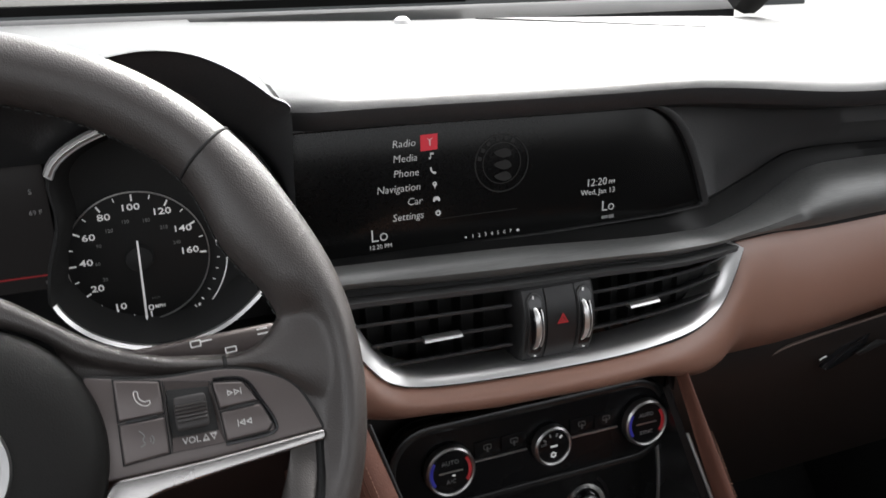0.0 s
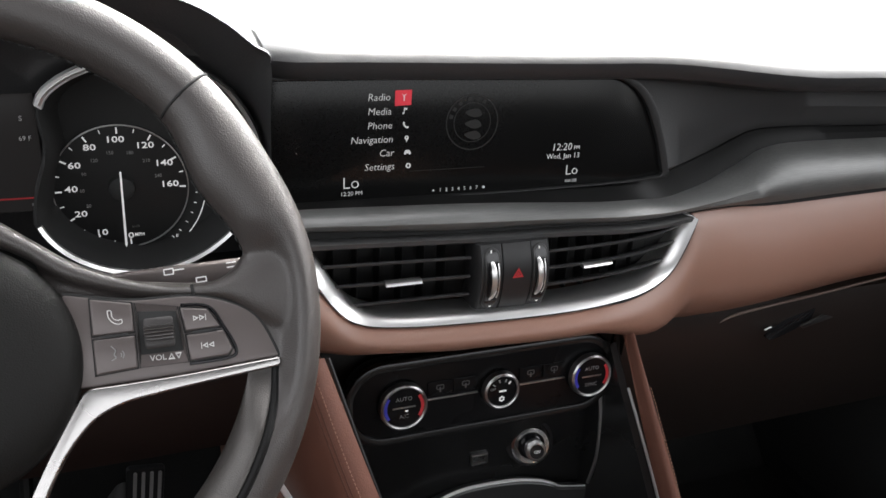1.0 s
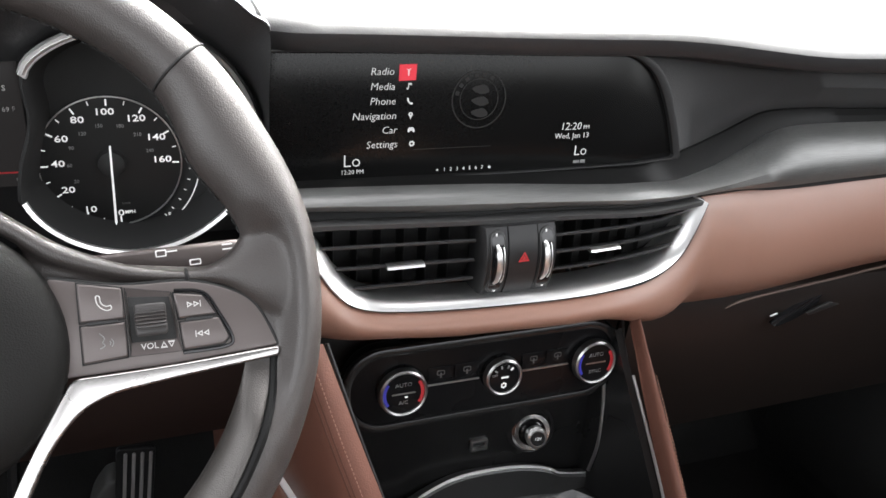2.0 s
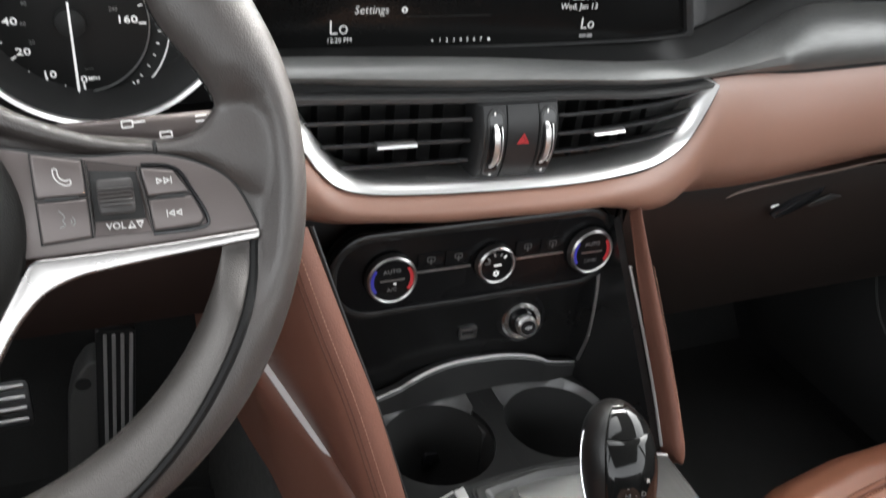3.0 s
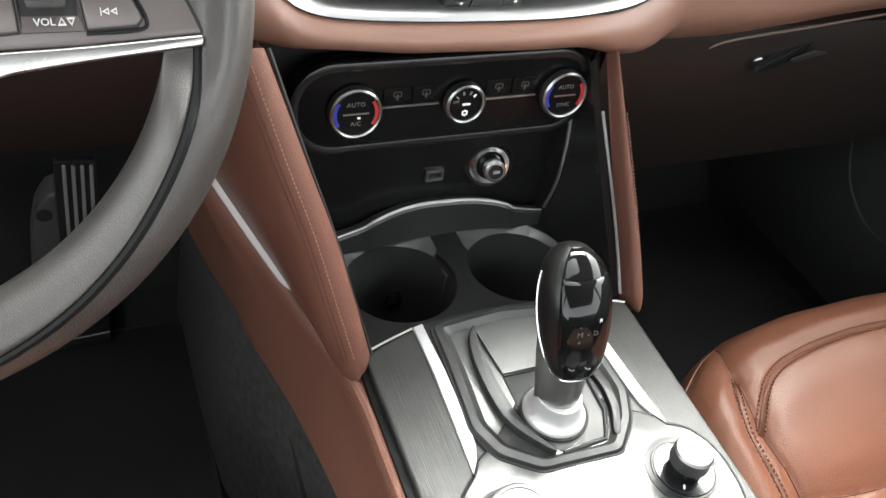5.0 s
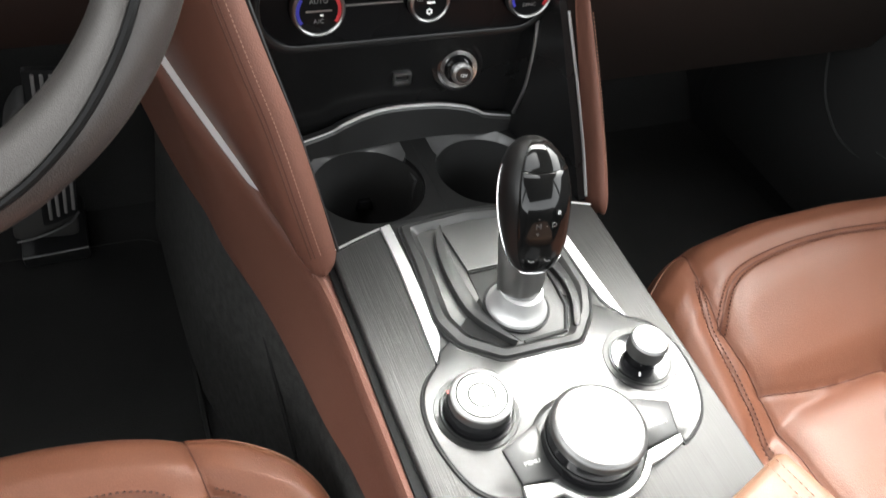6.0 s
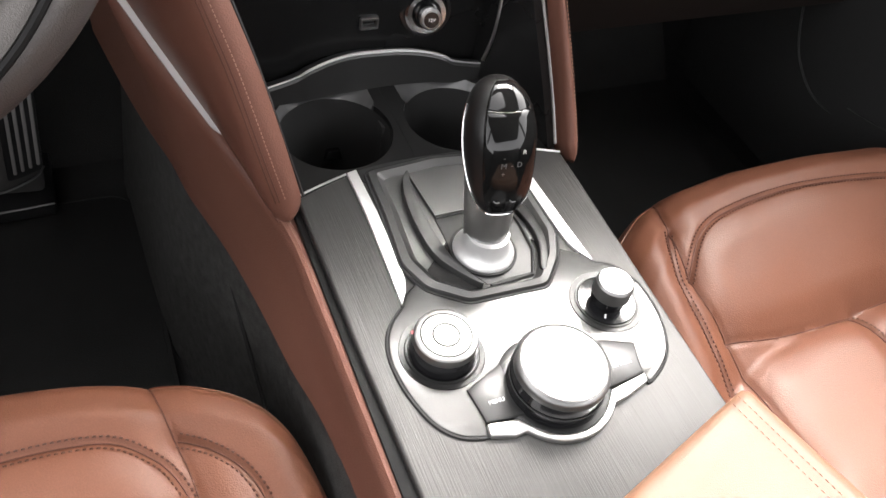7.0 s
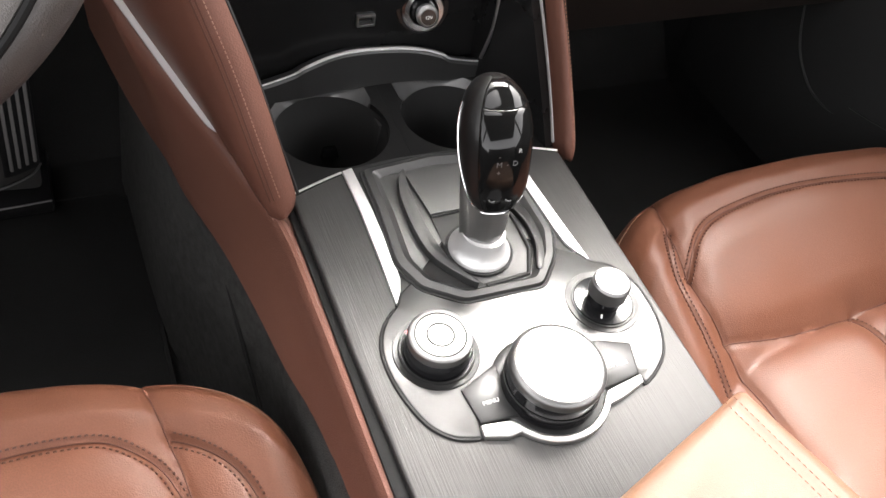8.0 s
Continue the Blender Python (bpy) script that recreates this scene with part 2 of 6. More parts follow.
def tube(path, rx, ry=None, n=10, closed=False, up=(0, 0, 1), turn=0):
    """A rod of oval section along a 3D line; rx across, ry along up."""
    ry = ry or rx
    pts = [Vector(p) for p in path]
    m = len(pts)
    rings = []
    for i, p in enumerate(pts):
        d = (pts[(i + 1) % m] - pts[i - 1]) if closed else (pts[min(m - 1, i + 1)] - pts[max(0, i - 1)])
        d.normalize()
        s = d.cross(Vector(up)).normalized()
        u = s.cross(d)
        a = rx(i / (m - 1)) if callable(rx) else rx
        b = ry(i / (m - 1)) if callable(ry) else ry
        rings.append([p + s * a * math.cos(turn + 2 * math.pi * k / n) + u * b * math.sin(turn + 2 * math.pi * k / n) for k in range(n)])
    return loft(rings, loop=closed)


def stitches(path, length=0.0022, gap=0.0012, r=0.00042, up=(0, 0, 1)):
    """A row of short thread stitches along a 3D line, in one mesh."""
    pts = [Vector(p) for p in path]
    bm = bmesh.new()
    seg, pos, i = 0.0, 0.0, 0
    total = sum((pts[k + 1] - pts[k]).length for k in range(len(pts) - 1))
    lens = [0]
    for k in range(len(pts) - 1):
        lens.append(lens[-1] + (pts[k + 1] - pts[k]).length)

    def at(s):
        k = max(0, min(len(pts) - 2, int(np.searchsorted(lens, s)) - 1))
        return pts[k].lerp(pts[k + 1], (s - lens[k]) / max(1e-9, lens[k + 1] - lens[k]))
    s = 0.0
    while s + length < total:
        a, b = at(s), at(s + length)
        d = (b - a).normalized()
        q = d.cross(Vector(up)).normalized()
        u = q.cross(d)
        rr = [[c + q * r * x + u * r * 0.8 * y for x, y in ((1, 0), (0, 1), (-1, 0), (0, -1))] for c in (a, a.lerp(b, 0.5) + u * r * 0.6, b)]
        loft(rr, bm=bm)
        s += length + gap
    return bm


def word(text, size, m, material, parent, name="lettering", label="", depth=0.0002, align="CENTER", bold=False, shear=0.0):
    cu = bpy.data.curves.new(name, "FONT")
    cu.body, cu.size, cu.align_x, cu.align_y, cu.extrude, cu.shear = text, size, align, "CENTER", depth, shear
    cu.resolution_u = 2
    cu.offset = size * 0.012 if bold else -size * 0.012
    tmp = bpy.data.objects.new("tmp", cu)
    me = bpy.data.meshes.new_from_object(tmp)
    bpy.data.objects.remove(tmp)
    bm = bmesh.new()
    bm.from_mesh(me)
    bpy.data.meshes.remove(me)
    bm.transform(m)
    return part(name, bm, material, parent, label)


def facing(x, y, z, tilt=0, turn=0, roll=0):
    """A frame at a place whose own z looks back at the driver (towards -y), x to the right, y up; tilt leans it back."""
    return Matrix.Translation((x, y, z)) @ Matrix.Rotation(radians(turn), 4, "Z") @ Matrix.Rotation(radians(90 - tilt), 4, "X") @ Matrix.Rotation(radians(roll), 4, "Z")


def ringarc(r0, r1, angles, m, thick=0.0004):
    """A flat arc between two radii."""
    bm = loft([[(r * math.cos(a), r * math.sin(a), z) for r, z in ((r0, 0), (r1, 0), (r1, thick), (r0, thick))] for a in angles])
    bm.transform(m)
    return bm


def lerp(x, xs, ys):
    return float(np.interp(x, xs, ys))


def smooth(x, xs, ys):
    i = int(np.clip(np.searchsorted(xs, x) - 1, 0, len(xs) - 2))
    u = min(1, max(0, (x - xs[i]) / (xs[i + 1] - xs[i])))
    u = u * u * (3 - 2 * u)
    return ys[i] + (ys[i + 1] - ys[i]) * u


def flow(x, xs, ys):
    """A smooth line through the keys, read at x."""
    c = curve(list(zip(xs, ys)), 8)
    return float(np.interp(x, [p[0] for p in c], [p[1] for p in c]))


def melt(pieces, voxel, rounds):
    """Closed shapes grown together into one soft skin."""
    bm = bmesh.new()
    for piece in pieces:
        me = bpy.data.meshes.new("piece")
        bmesh.ops.recalc_face_normals(piece, faces=piece.faces)
        piece.to_mesh(me)
        piece.free()
        bm.from_mesh(me)
        bpy.data.meshes.remove(me)
    me = bpy.data.meshes.new("skin")
    bm.to_mesh(me)
    bm.free()
    ob = new("skin", me)
    knit = ob.modifiers.new("knit", "REMESH")
    knit.mode, knit.voxel_size = "VOXEL", voxel
    soften = ob.modifiers.new("soften", "SMOOTH")
    soften.factor, soften.iterations = 0.5, rounds
    done = bpy.data.meshes.new_from_object(ob.evaluated_get(bpy.context.evaluated_depsgraph_get()))
    bpy.data.objects.remove(ob)
    bpy.data.meshes.remove(me)
    bm = bmesh.new()
    bm.from_mesh(done)
    bpy.data.meshes.remove(done)
    return bm


# ---------- the setting ----------
tagged(part("ground", box(-400, 400, -400, 400, -0.36, -0.30, 0), mat("pale_asphalt", (0.06, 0.06, 0.058), 0.9, grain=0.6, scale=60, vary=0.3)), "grey asphalt of an open car park", "ground", kind="structure")
tagged(part("backdrop", box(-60, 60, 60, 61, -0.3, 1.6, 0), mat("distant_hedge", (0.05, 0.055, 0.055), 0.9, vary=0.5, spots=0.4)), "dark low line of distant hedges and parked cars", "backdrop", kind="structure")
tagged(part("floor", box(-0.745, 0.745, -1.3, 0.86, -0.02, 0.0, 0), CARPET), "black carpeted car floor", "floor", kind="structure")
tagged(part("wall_front", loft([[(x, 0.50, 0.0), (x, 0.80, 0.36), (x, 0.80, 0.80), (x, 0.86, 0.80), (x, 0.86, 0.0)] for x in (-0.745, 0.745)]), CARPET), "black carpeted toe board and bulkhead", "wall", kind="structure")
for s, nm in ((-1, "wall_left"), (1, "wall_right")):
    # unseen walls: each top is set by how much side light it lets in
    top = 0.66 if s < 0 else 0.76
    tagged(part(nm, loft([[(s * 0.745, y, 0.0), (s * 0.745, y, top), (s * 0.765, y, top + 0.03), (s * 0.80, y, top + 0.03), (s * 0.80, y, 0.0)] for y in (-1.3, -0.4, 0.86)]), PLASTIC), "plain black inner side of the car below the windows", "wall", kind="structure")
    tagged(part("trim_pillar_left" if s < 0 else "trim_pillar_right", tube([(s * 0.755, 0.80, 0.86), (s * 0.72, 0.52, 1.04), (s * 0.66, 0.2, 1.23), (s * 0.66, -0.2, 1.25)], 0.035, 0.03, 10), HEADLINER), "dark trimmed windscreen pillar", "pillar", kind="structure")
    tagged(part("trim_post_left" if s < 0 else "trim_post_right", tube([(s * 0.76, -0.62, 0.8), (s * 0.67, -0.68, 1.24)], 0.05, 0.03, 10), HEADLINER), "dark trimmed door post", "pillar", kind="structure")
tagged(part("wall_rear", box(-0.745, 0.745, -1.34, -1.3, 0, 0.86, 0), PLASTIC), "plain black rear wall of the cabin", "wall", kind="structure")
# Unseen roof; its opening is added and placed to steer light onto the seats.
CZ = lambda x: 1.25 + 0.03 * math.cos(x * 2)
cin, cout = [], []
for k in range(48):
    a = 2 * math.pi * k / 48
    cx_, sy_ = math.copysign(abs(math.cos(a)) ** 0.3, math.cos(a)), math.copysign(abs(math.sin(a)) ** 0.3, math.sin(a))
    cin.append((-0.14 + 0.35 * cx_, -0.11 + 0.21 * sy_))
    cout.append((0.70 * max(-1, min(1, cx_ * 1.05)), -0.56 + 0.78 * max(-1, min(1, sy_ * 1.05))))
tagged(part("ceiling", loft([[(p[0], p[1], CZ(p[0]) + dz) for p in q] for q, dz in ((cout, 0), (cout, 0.04), (cin, 0.04), (cin, 0))], loop=True), HEADLINER), "black fabric headliner with a glass roof opening", "ceiling", kind="structure")
glass = bpy.data.materials.new("windscreen_glass")
glass.use_nodes = True
gb = glass.node_tree.nodes["Principled BSDF"]
gb.inputs["Transmission Weight"].default_value, gb.inputs["Roughness"].default_value, gb.inputs["IOR"].default_value = 1.0, 0.0, 1.45
gb.inputs["Base Color"].default_value = (0.96, 0.98, 0.97, 1)
ws = tagged(part("window_1", shell([[(x, 0.86 - 0.66 * k - 0.10 * (x / 0.72) ** 2 * (1 - k), 0.875 + 0.375 * k) for x in np.linspace(-0.74 + 0.06 * k, 0.74 - 0.06 * k, 11)] for k in np.linspace(0, 1, 5)], 0.005, (0, 0.35, 0.94)), glass), "curved clear windscreen", "windscreen", kind="structure")
ws.visible_shadow = False
tagged(part("trim_cowl", loft([[(x, 0.815, 0.79), (x, 0.815, 0.845), (x, 0.84, 0.863), (x, 1.10, 0.868), (x, 1.10, 0.79)] for x in (-0.745, 0.0, 0.745)]), COWL), "black plastic cowl below the windscreen", "cowl", kind="structure")
part("frit_band", shell([[(x, 0.85 - 0.66 * k - 0.10 * (x / 0.72) ** 2 * (1 - k), 0.873 + 0.375 * k) for x in np.linspace(-0.73, 0.225, 17)] for k in (0, 0.03)], 0.002, (0, 0.35, 0.94)), MATTE, ws, "black printed border of the glass")

# ---------- dashboard ----------
dash = thing("dashboard", (0, 0.45, 0.3), "black and tan leather dashboard with a grey brushed trim strip", "dashboard")
LIP_X, LIP_Z = (-0.2, 0.1, 0.33, 0.74), (0.812, 0.808, 0.792, 0.776)


def lip(x):
    return smooth(x, LIP_X, LIP_Z)


def fall(x):
    return lerp(x, (-0.2, 0.1, 0.3, 0.61, 0.74), (-0.004, -0.013, -0.016, -0.025, -0.030))


def dash_z(x, y):
    return lerp(y, (0.35, 0.60, 0.80), (0.832 + 0.4 * fall(x), 0.850 + 0.8 * fall(x), 0.862 + fall(x)))


rings = []
for x in [-0.2105, -0.1975] + list(np.linspace(-0.1965, 0.74, 52)):
    z, y = lip(x), lerp(x, (-0.1965, -0.188), (0.146, 0.133)) if x > -0.197 else 0.162
    rings.append([(x, yy, zz) for yy, zz in ((y + 0.03, z - 0.024), (y + 0.006, z - 0.019), (y + 0.001, z - 0.013), (y, z - 0.006), (y + 0.004, z - 0.001), (y + 0.014, z + 0.003), (y + 0.05, z + 0.008), (0.35, 0.832 + 0.4 * fall(x)), (0.60, 0.850 + 0.8 * fall(x)), (0.80, 0.862 + fall(x)), (0.80, 0.79), (0.25, 0.765))])
part("dash_top", loft(rings), PAD, dash, "grained black soft dash top")
# far left part of the top, beyond the instrument hood
rings = []
for x in np.linspace(-0.74, -0.2101, 20):
    z = 0.812
    rings.append([(x, yy, zz) for yy, zz in ((0.26, z - 0.03), (0.245, z - 0.004), (0.26, z + 0.006), (0.35, 0.832), (0.60, 0.850), (0.80, 0.862), (0.80, 0.80), (0.30, 0.775))])
part("dash_top_side", loft(rings), PAD, dash)
part("sun_sensor", lathe([(0.0, 0.0), (0.012, 0.0), (0.011, 0.006), (0.006, 0.010), (0.0, 0.011)], 20, Matrix.Translation((0.077, 0.72, 0.8455))), mat("pale_sensor", (0.6, 0.6, 0.6), 0.4), dash, "small pale sensor dome")
part("defroster_seam", tube([(x, y, dash_z(x, y) + 0.0004) for x, y in zip(np.linspace(0.22, 0.43, 10), np.linspace(0.785, 0.50, 10))], lambda k: 0.0022 - 0.0014 * k, n=6), MATTE, dash)


def band_top(x):
    return flow(x, (-0.25, 0.09, 0.116, 0.159, 0.196, 0.235, 0.266, 0.288, 0.343, 0.438, 0.75), (0.699, 0.697, 0.6975, 0.701, 0.704, 0.710, 0.720, 0.726, 0.727, 0.723, 0.712))


def strip_top(x):
    return flow(x, (-0.25, -0.166, -0.037, 0.053, 0.115, 0.146, 0.175, 0.225, 0.265, 0.282, 0.300, 0.335, 0.438, 0.75), (0.700, 0.699, 0.694, 0.688, 0.6845, 0.6805, 0.6785, 0.681, 0.694, 0.703, 0.709, 0.7125, 0.711, 0.702))


def strip_low(x):
    return flow(x, (-0.25, -0.168, -0.11, -0.039, 0.05, 0.147, 0.27, 0.424, 0.75), (0.688, 0.685, 0.680, 0.676, 0.673, 0.667, 0.661, 0.664, 0.663))


def trim_y(x):
    return smooth(x, (-0.2, 0.08, 0.26, 0.74), (0.112, 0.112, 0.150, 0.165))


def lean(x):
    return smooth(x, (0.10, 0.30, 0.74), (0, 0.020, 0.022))


def face_y(x):
    return lerp(x, (0.10, 0.18), (0.150, trim_y(x) + 0.019 + lean(x)))


# the face between the lip and the dark band
rings = []
for x in np.linspace(-0.21, 0.74, 80):
    a, b = lip(x) - 0.018, band_top(x)
    rings.append([(x, 0.162 + lean(x), a), (x, 0.160 + lean(x), (a + b) / 2), (x, face_y(x) + 0.002, b + 0.003), (x, face_y(x) + 0.004, b), (x, 0.25, b - 0.002), (x, 0.25, a)])
part("dash_face", loft(rings), PAD, dash, "dark grey soft dash face")
# the hollow band over the strip, its shade put into a near-black colour
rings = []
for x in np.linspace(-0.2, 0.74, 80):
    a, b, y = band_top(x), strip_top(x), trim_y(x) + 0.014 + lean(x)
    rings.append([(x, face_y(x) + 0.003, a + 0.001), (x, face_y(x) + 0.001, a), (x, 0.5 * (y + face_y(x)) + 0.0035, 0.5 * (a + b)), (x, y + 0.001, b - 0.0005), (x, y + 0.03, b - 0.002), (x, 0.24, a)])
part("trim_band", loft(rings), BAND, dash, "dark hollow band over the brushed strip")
# the brushed strip
rings = []
for x in np.linspace(-0.2, 0.74, 90):
    a, b, y = strip_top(x), strip_low(x), trim_y(x)
    h = a - b
    w = lean(x)
    rings.append([(x, y + 0.022 + w, a - 0.001), (x, y + 0.014 + w, a + 0.0005), (x, y + 0.006 + 0.85 * w, a - 0.10 * h), (x, y + 0.001 + 0.5 * w, a - 0.3 * h), (x, y - 0.001 + 0.16 * w, a - 0.55 * h), (x, y + 0.001, a - 0.8 * h), (x, y + 0.006, b), (x, y + 0.03, b)])
part("trim_strip", loft(rings), WOOD, dash, "grey brushed trim strip")
part("trim_gap", loft([[(x, trim_y(x) + 0.010, strip_low(x) + 0.002), (x, trim_y(x) + 0.010, strip_low(x) - 0.010), (x, trim_y(x) + 0.03, strip_low(x) - 0.010), (x, trim_y(x) + 0.03, strip_low(x) + 0.002)] for x in np.linspace(-0.2, 0.74, 60)]), MATTE, dash)
# the grey frame over the vents
rings = []
for x in np.linspace(-0.2, 0.187, 40):
    b, y = flow(x, (-0.25, -0.169, -0.04, 0.048, 0.142, 0.19), (0.681, 0.678, 0.672, 0.6695, 0.664, 0.662)), trim_y(x)
    h = 0.0068
    rings.append([(x, y + 0.008, b), (x, y + 0.002, b - 0.0004), (x, y, b - 0.25 * h), (x, y, b - 0.75 * h), (x, y + 0.003, b - h), (x, y + 0.03, b - h), (x, y + 0.03, b)])
part("vent_lintel", loft(rings), LINTEL, dash, "grey satin frame over the vents")

CH = curve([(-0.20, 0.10, 0.676), (-0.176, 0.10, 0.656), (-0.161, 0.10, 0.634), (-0.145, 0.10, 0.619), (-0.115, 0.10, 0.611), (-0.05, 0.10, 0.606), (0.03, 0.10, 0.604), (0.08, 0.103, 0.605), (0.12, 0.110, 0.608), (0.152, 0.121, 0.617), (0.173, 0.131, 0.636), (0.188, 0.138, 0.660)], 6)
CHX = [p[0] for p in CH]


def leather_top(x):
    return lerp(x, CHX, [p[2] for p in CH]) - 0.002 if x < 0.188 else strip_low(x) - 0.003


def leather_y(x):
    return lerp(x, CHX + [0.25, 0.74], [p[1] for p in CH] + [0.150, 0.168])


rings = []
for x in np.linspace(-0.2, 0.74, 90):
    a, y = leather_top(x), leather_y(x)
    b = smooth(x, (-0.2, -0.14, -0.05, 0.06, 0.16, 0.27, 0.50, 0.74), (0.592, 0.583, 0.575, 0.571, 0.545, 0.530, 0.545, 0.55))
    w = smooth(x, (-0.2, 0.05, 0.30, 0.74), (0, 0, 1, 1))
    f = lambda p, q: p * (1 - w) + q * w
    h = a - b
    front = curve([(x, f(y + 0.004, y + 0.010), a), (x, f(y - 0.004, y + 0.001), a - 0.10 * h), (x, f(y - 0.011, y - 0.010), a - 0.30 * h), (x, f(y - 0.012, y - 0.014), a - 0.5 * h), (x, f(y - 0.008, y - 0.010), a - 0.70 * h), (x, f(y + 0.001, y + 0.010), a - 0.88 * h), (x, f(y + 0.012, y + 0.034), b)], 4)
    rings.append([(x, y + 0.04, a)] + front + [(x, y + 0.06, b - 0.004), (x, y + 0.06, a)])
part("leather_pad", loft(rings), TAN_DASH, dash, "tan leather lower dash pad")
# glovebox; its brown stands for the tan pad's shaded underside
glove = part("glovebox", loft([[(x, 0.172 + w_, z_) for w_, z_ in ((0.02, 0.545), (0.004, 0.54), (0.0, 0.525), (0.004, 0.49), (0.02, 0.42), (0.05, 0.34), (0.10, 0.335), (0.10, 0.545))] for x in np.linspace(0.155, 0.70, 16)]), GLOVE, dash, "dark brown glovebox lid")
part("handle", prism(curve([(-0.055, -0.004), (-0.03, -0.009), (0.02, -0.006), (0.058, 0.010), (0.03, 0.011), (-0.02, 0.004)], 5, True), -0.004, 0.004, facing(0.385, 0.174, 0.512, -8, 12, 8), 0.002), GLOSS, glove, "recessed glossy handle")
# the handle's small glint, put in as a bright rod
part("handle_edge", tube([(0.330, 0.1665, 0.5090), (0.335, 0.1670, 0.5102), (0.340, 0.1675, 0.5106)], 0.0010, n=6), BRIGHT, glove, "bright handle edge")
# light caught along the lid's crease, drawn as a paler rod
part("lid_edge", tube(curve([(0.272, 0.1725, 0.523), (0.288, 0.171, 0.530), (0.326, 0.1705, 0.535), (0.41, 0.171, 0.542), (0.50, 0.172, 0.550), (0.70, 0.176, 0.560)], 6), lambda k: 0.0006 + 0.0010 * min(1, 5 * k), n=8), GLOVE_EDGE, glove, "worn lighter lid edge")
part("handle_lip", prism([(-0.022, -0.003), (0.009, 0.006), (0.028, 0.0), (-0.016, -0.007)], 0.0, 0.003, facing(0.400, 0.168, 0.511, -8, 4), 0.001), KEY_GREY, glove, "grey finger lip of the handle")
# driver's knee panel, the shade under the wheel put into its dark brown
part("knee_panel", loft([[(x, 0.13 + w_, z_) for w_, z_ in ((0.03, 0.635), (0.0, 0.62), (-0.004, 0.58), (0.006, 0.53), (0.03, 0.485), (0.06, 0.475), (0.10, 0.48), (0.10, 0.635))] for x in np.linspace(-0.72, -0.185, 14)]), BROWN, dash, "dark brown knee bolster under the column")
part("knee_panel_upper", box(-0.72, -0.19, 0.15, 0.26, 0.60, 0.648, 0.004), PLASTIC, dash)

# ---------- instrument hood and dials ----------
hood = thing("instrument_cluster", (-0.382, 0.2, 0.66), "black hooded instrument cluster with round chrome-ringed dials", "instrument cluster")
ARCH = curve([(-0.585, 0.70), (-0.58, 0.775), (-0.565, 0.812), (-0.535, 0.838), (-0.49, 0.852), (-0.44, 0.846), (-0.41, 0.834), (-0.382, 0.828), (-0.354, 0.832), (-0.325, 0.842), (-0.298, 0.850), (-0.274, 0.8525), (-0.25, 0.8485), (-0.228, 0.837), (-0.210, 0.8225), (-0.1975, 0.811), (-0.199, 0.77), (-0.201, 0.69)], 6)
rings = []
for y, k, dz in ((0.27, 0.94, 0.0), (0.20, 0.955, 0), (0.14, 0.975, 0), (0.108, 0.990, 0), (0.102, 0.996, 0), (0.104, 1.000, 0), (0.110, 1.001, -0.001), (0.13, 1.0, -0.001), (0.16, 1.0, -0.010), (0.25, 0.995, -0.030), (0.38, 0.98, -0.06), (0.5, 0.96, -0.10)):
    # the outer end runs back behind the screen's glass
    u = lerp(y, (0.112, 0.13, 0.25), (0, 0.85, 1)) if dz else 0
    level = lerp(y, (0.11, 0.15, 0.19, 0.26, 0.35, 0.60), (0.800, 0.811, 0.8205, 0.8265, 0.8345, 0.852))
    rings.append([(-0.382 + (p[0] + 0.382) * k, y + (0.065 * min(1, max(0, (0.815 - p[1]) / 0.03)) if p[0] > -0.25 else 0), (0.70 + (p[1] - 0.70) * k) * (1 - u) + u * (level if p[1] > 0.805 else p[1] - 0.01)) for p in ARCH])
part("hood", loft(rings, closed=False), PAD, hood, "grained black hood with twin arches", sharp=50)
crown = [p for p in ARCH if p[1] > 0.705]
inner = []
for p in crown:
    c = np.array((-0.2797 if p[0] > -0.382 else -0.484, 0.7315))
    d = np.array((p[0], p[1])) - c
    inner.append(tuple(c + d / np.linalg.norm(d) * 0.0805))
rings = [[(-0.382 + (p[0] + 0.382) * 0.992 + (q[0] + 0.382 - (p[0] + 0.382) * 0.992) * k, 0.107 + 0.020 * k + 0.012 * k * k, (0.70 + (p[1] - 0.70) * 0.992) * (1 - k) + q[1] * k) for p, q in zip(crown, inner)] for k in (0, 0.15, 0.4, 0.7, 1)]
part("hood_face", loft([list(r) + [(p[0], p[1] + 0.004, p[2]) for p in reversed(r)] for r in rings], caps=False), PAD, hood, "soft dark face round the dials", sharp=60)
part("backplate", prism([(-0.185, -0.12), (0.185, -0.12), (0.185, 0.03), (0.16, 0.085), (0.10, 0.125), (0, 0.112), (-0.10, 0.125), (-0.16, 0.085), (-0.185, 0.03)], 0, 0.01, facing(-0.382, 0.200, 0.70)), PAD, hood)
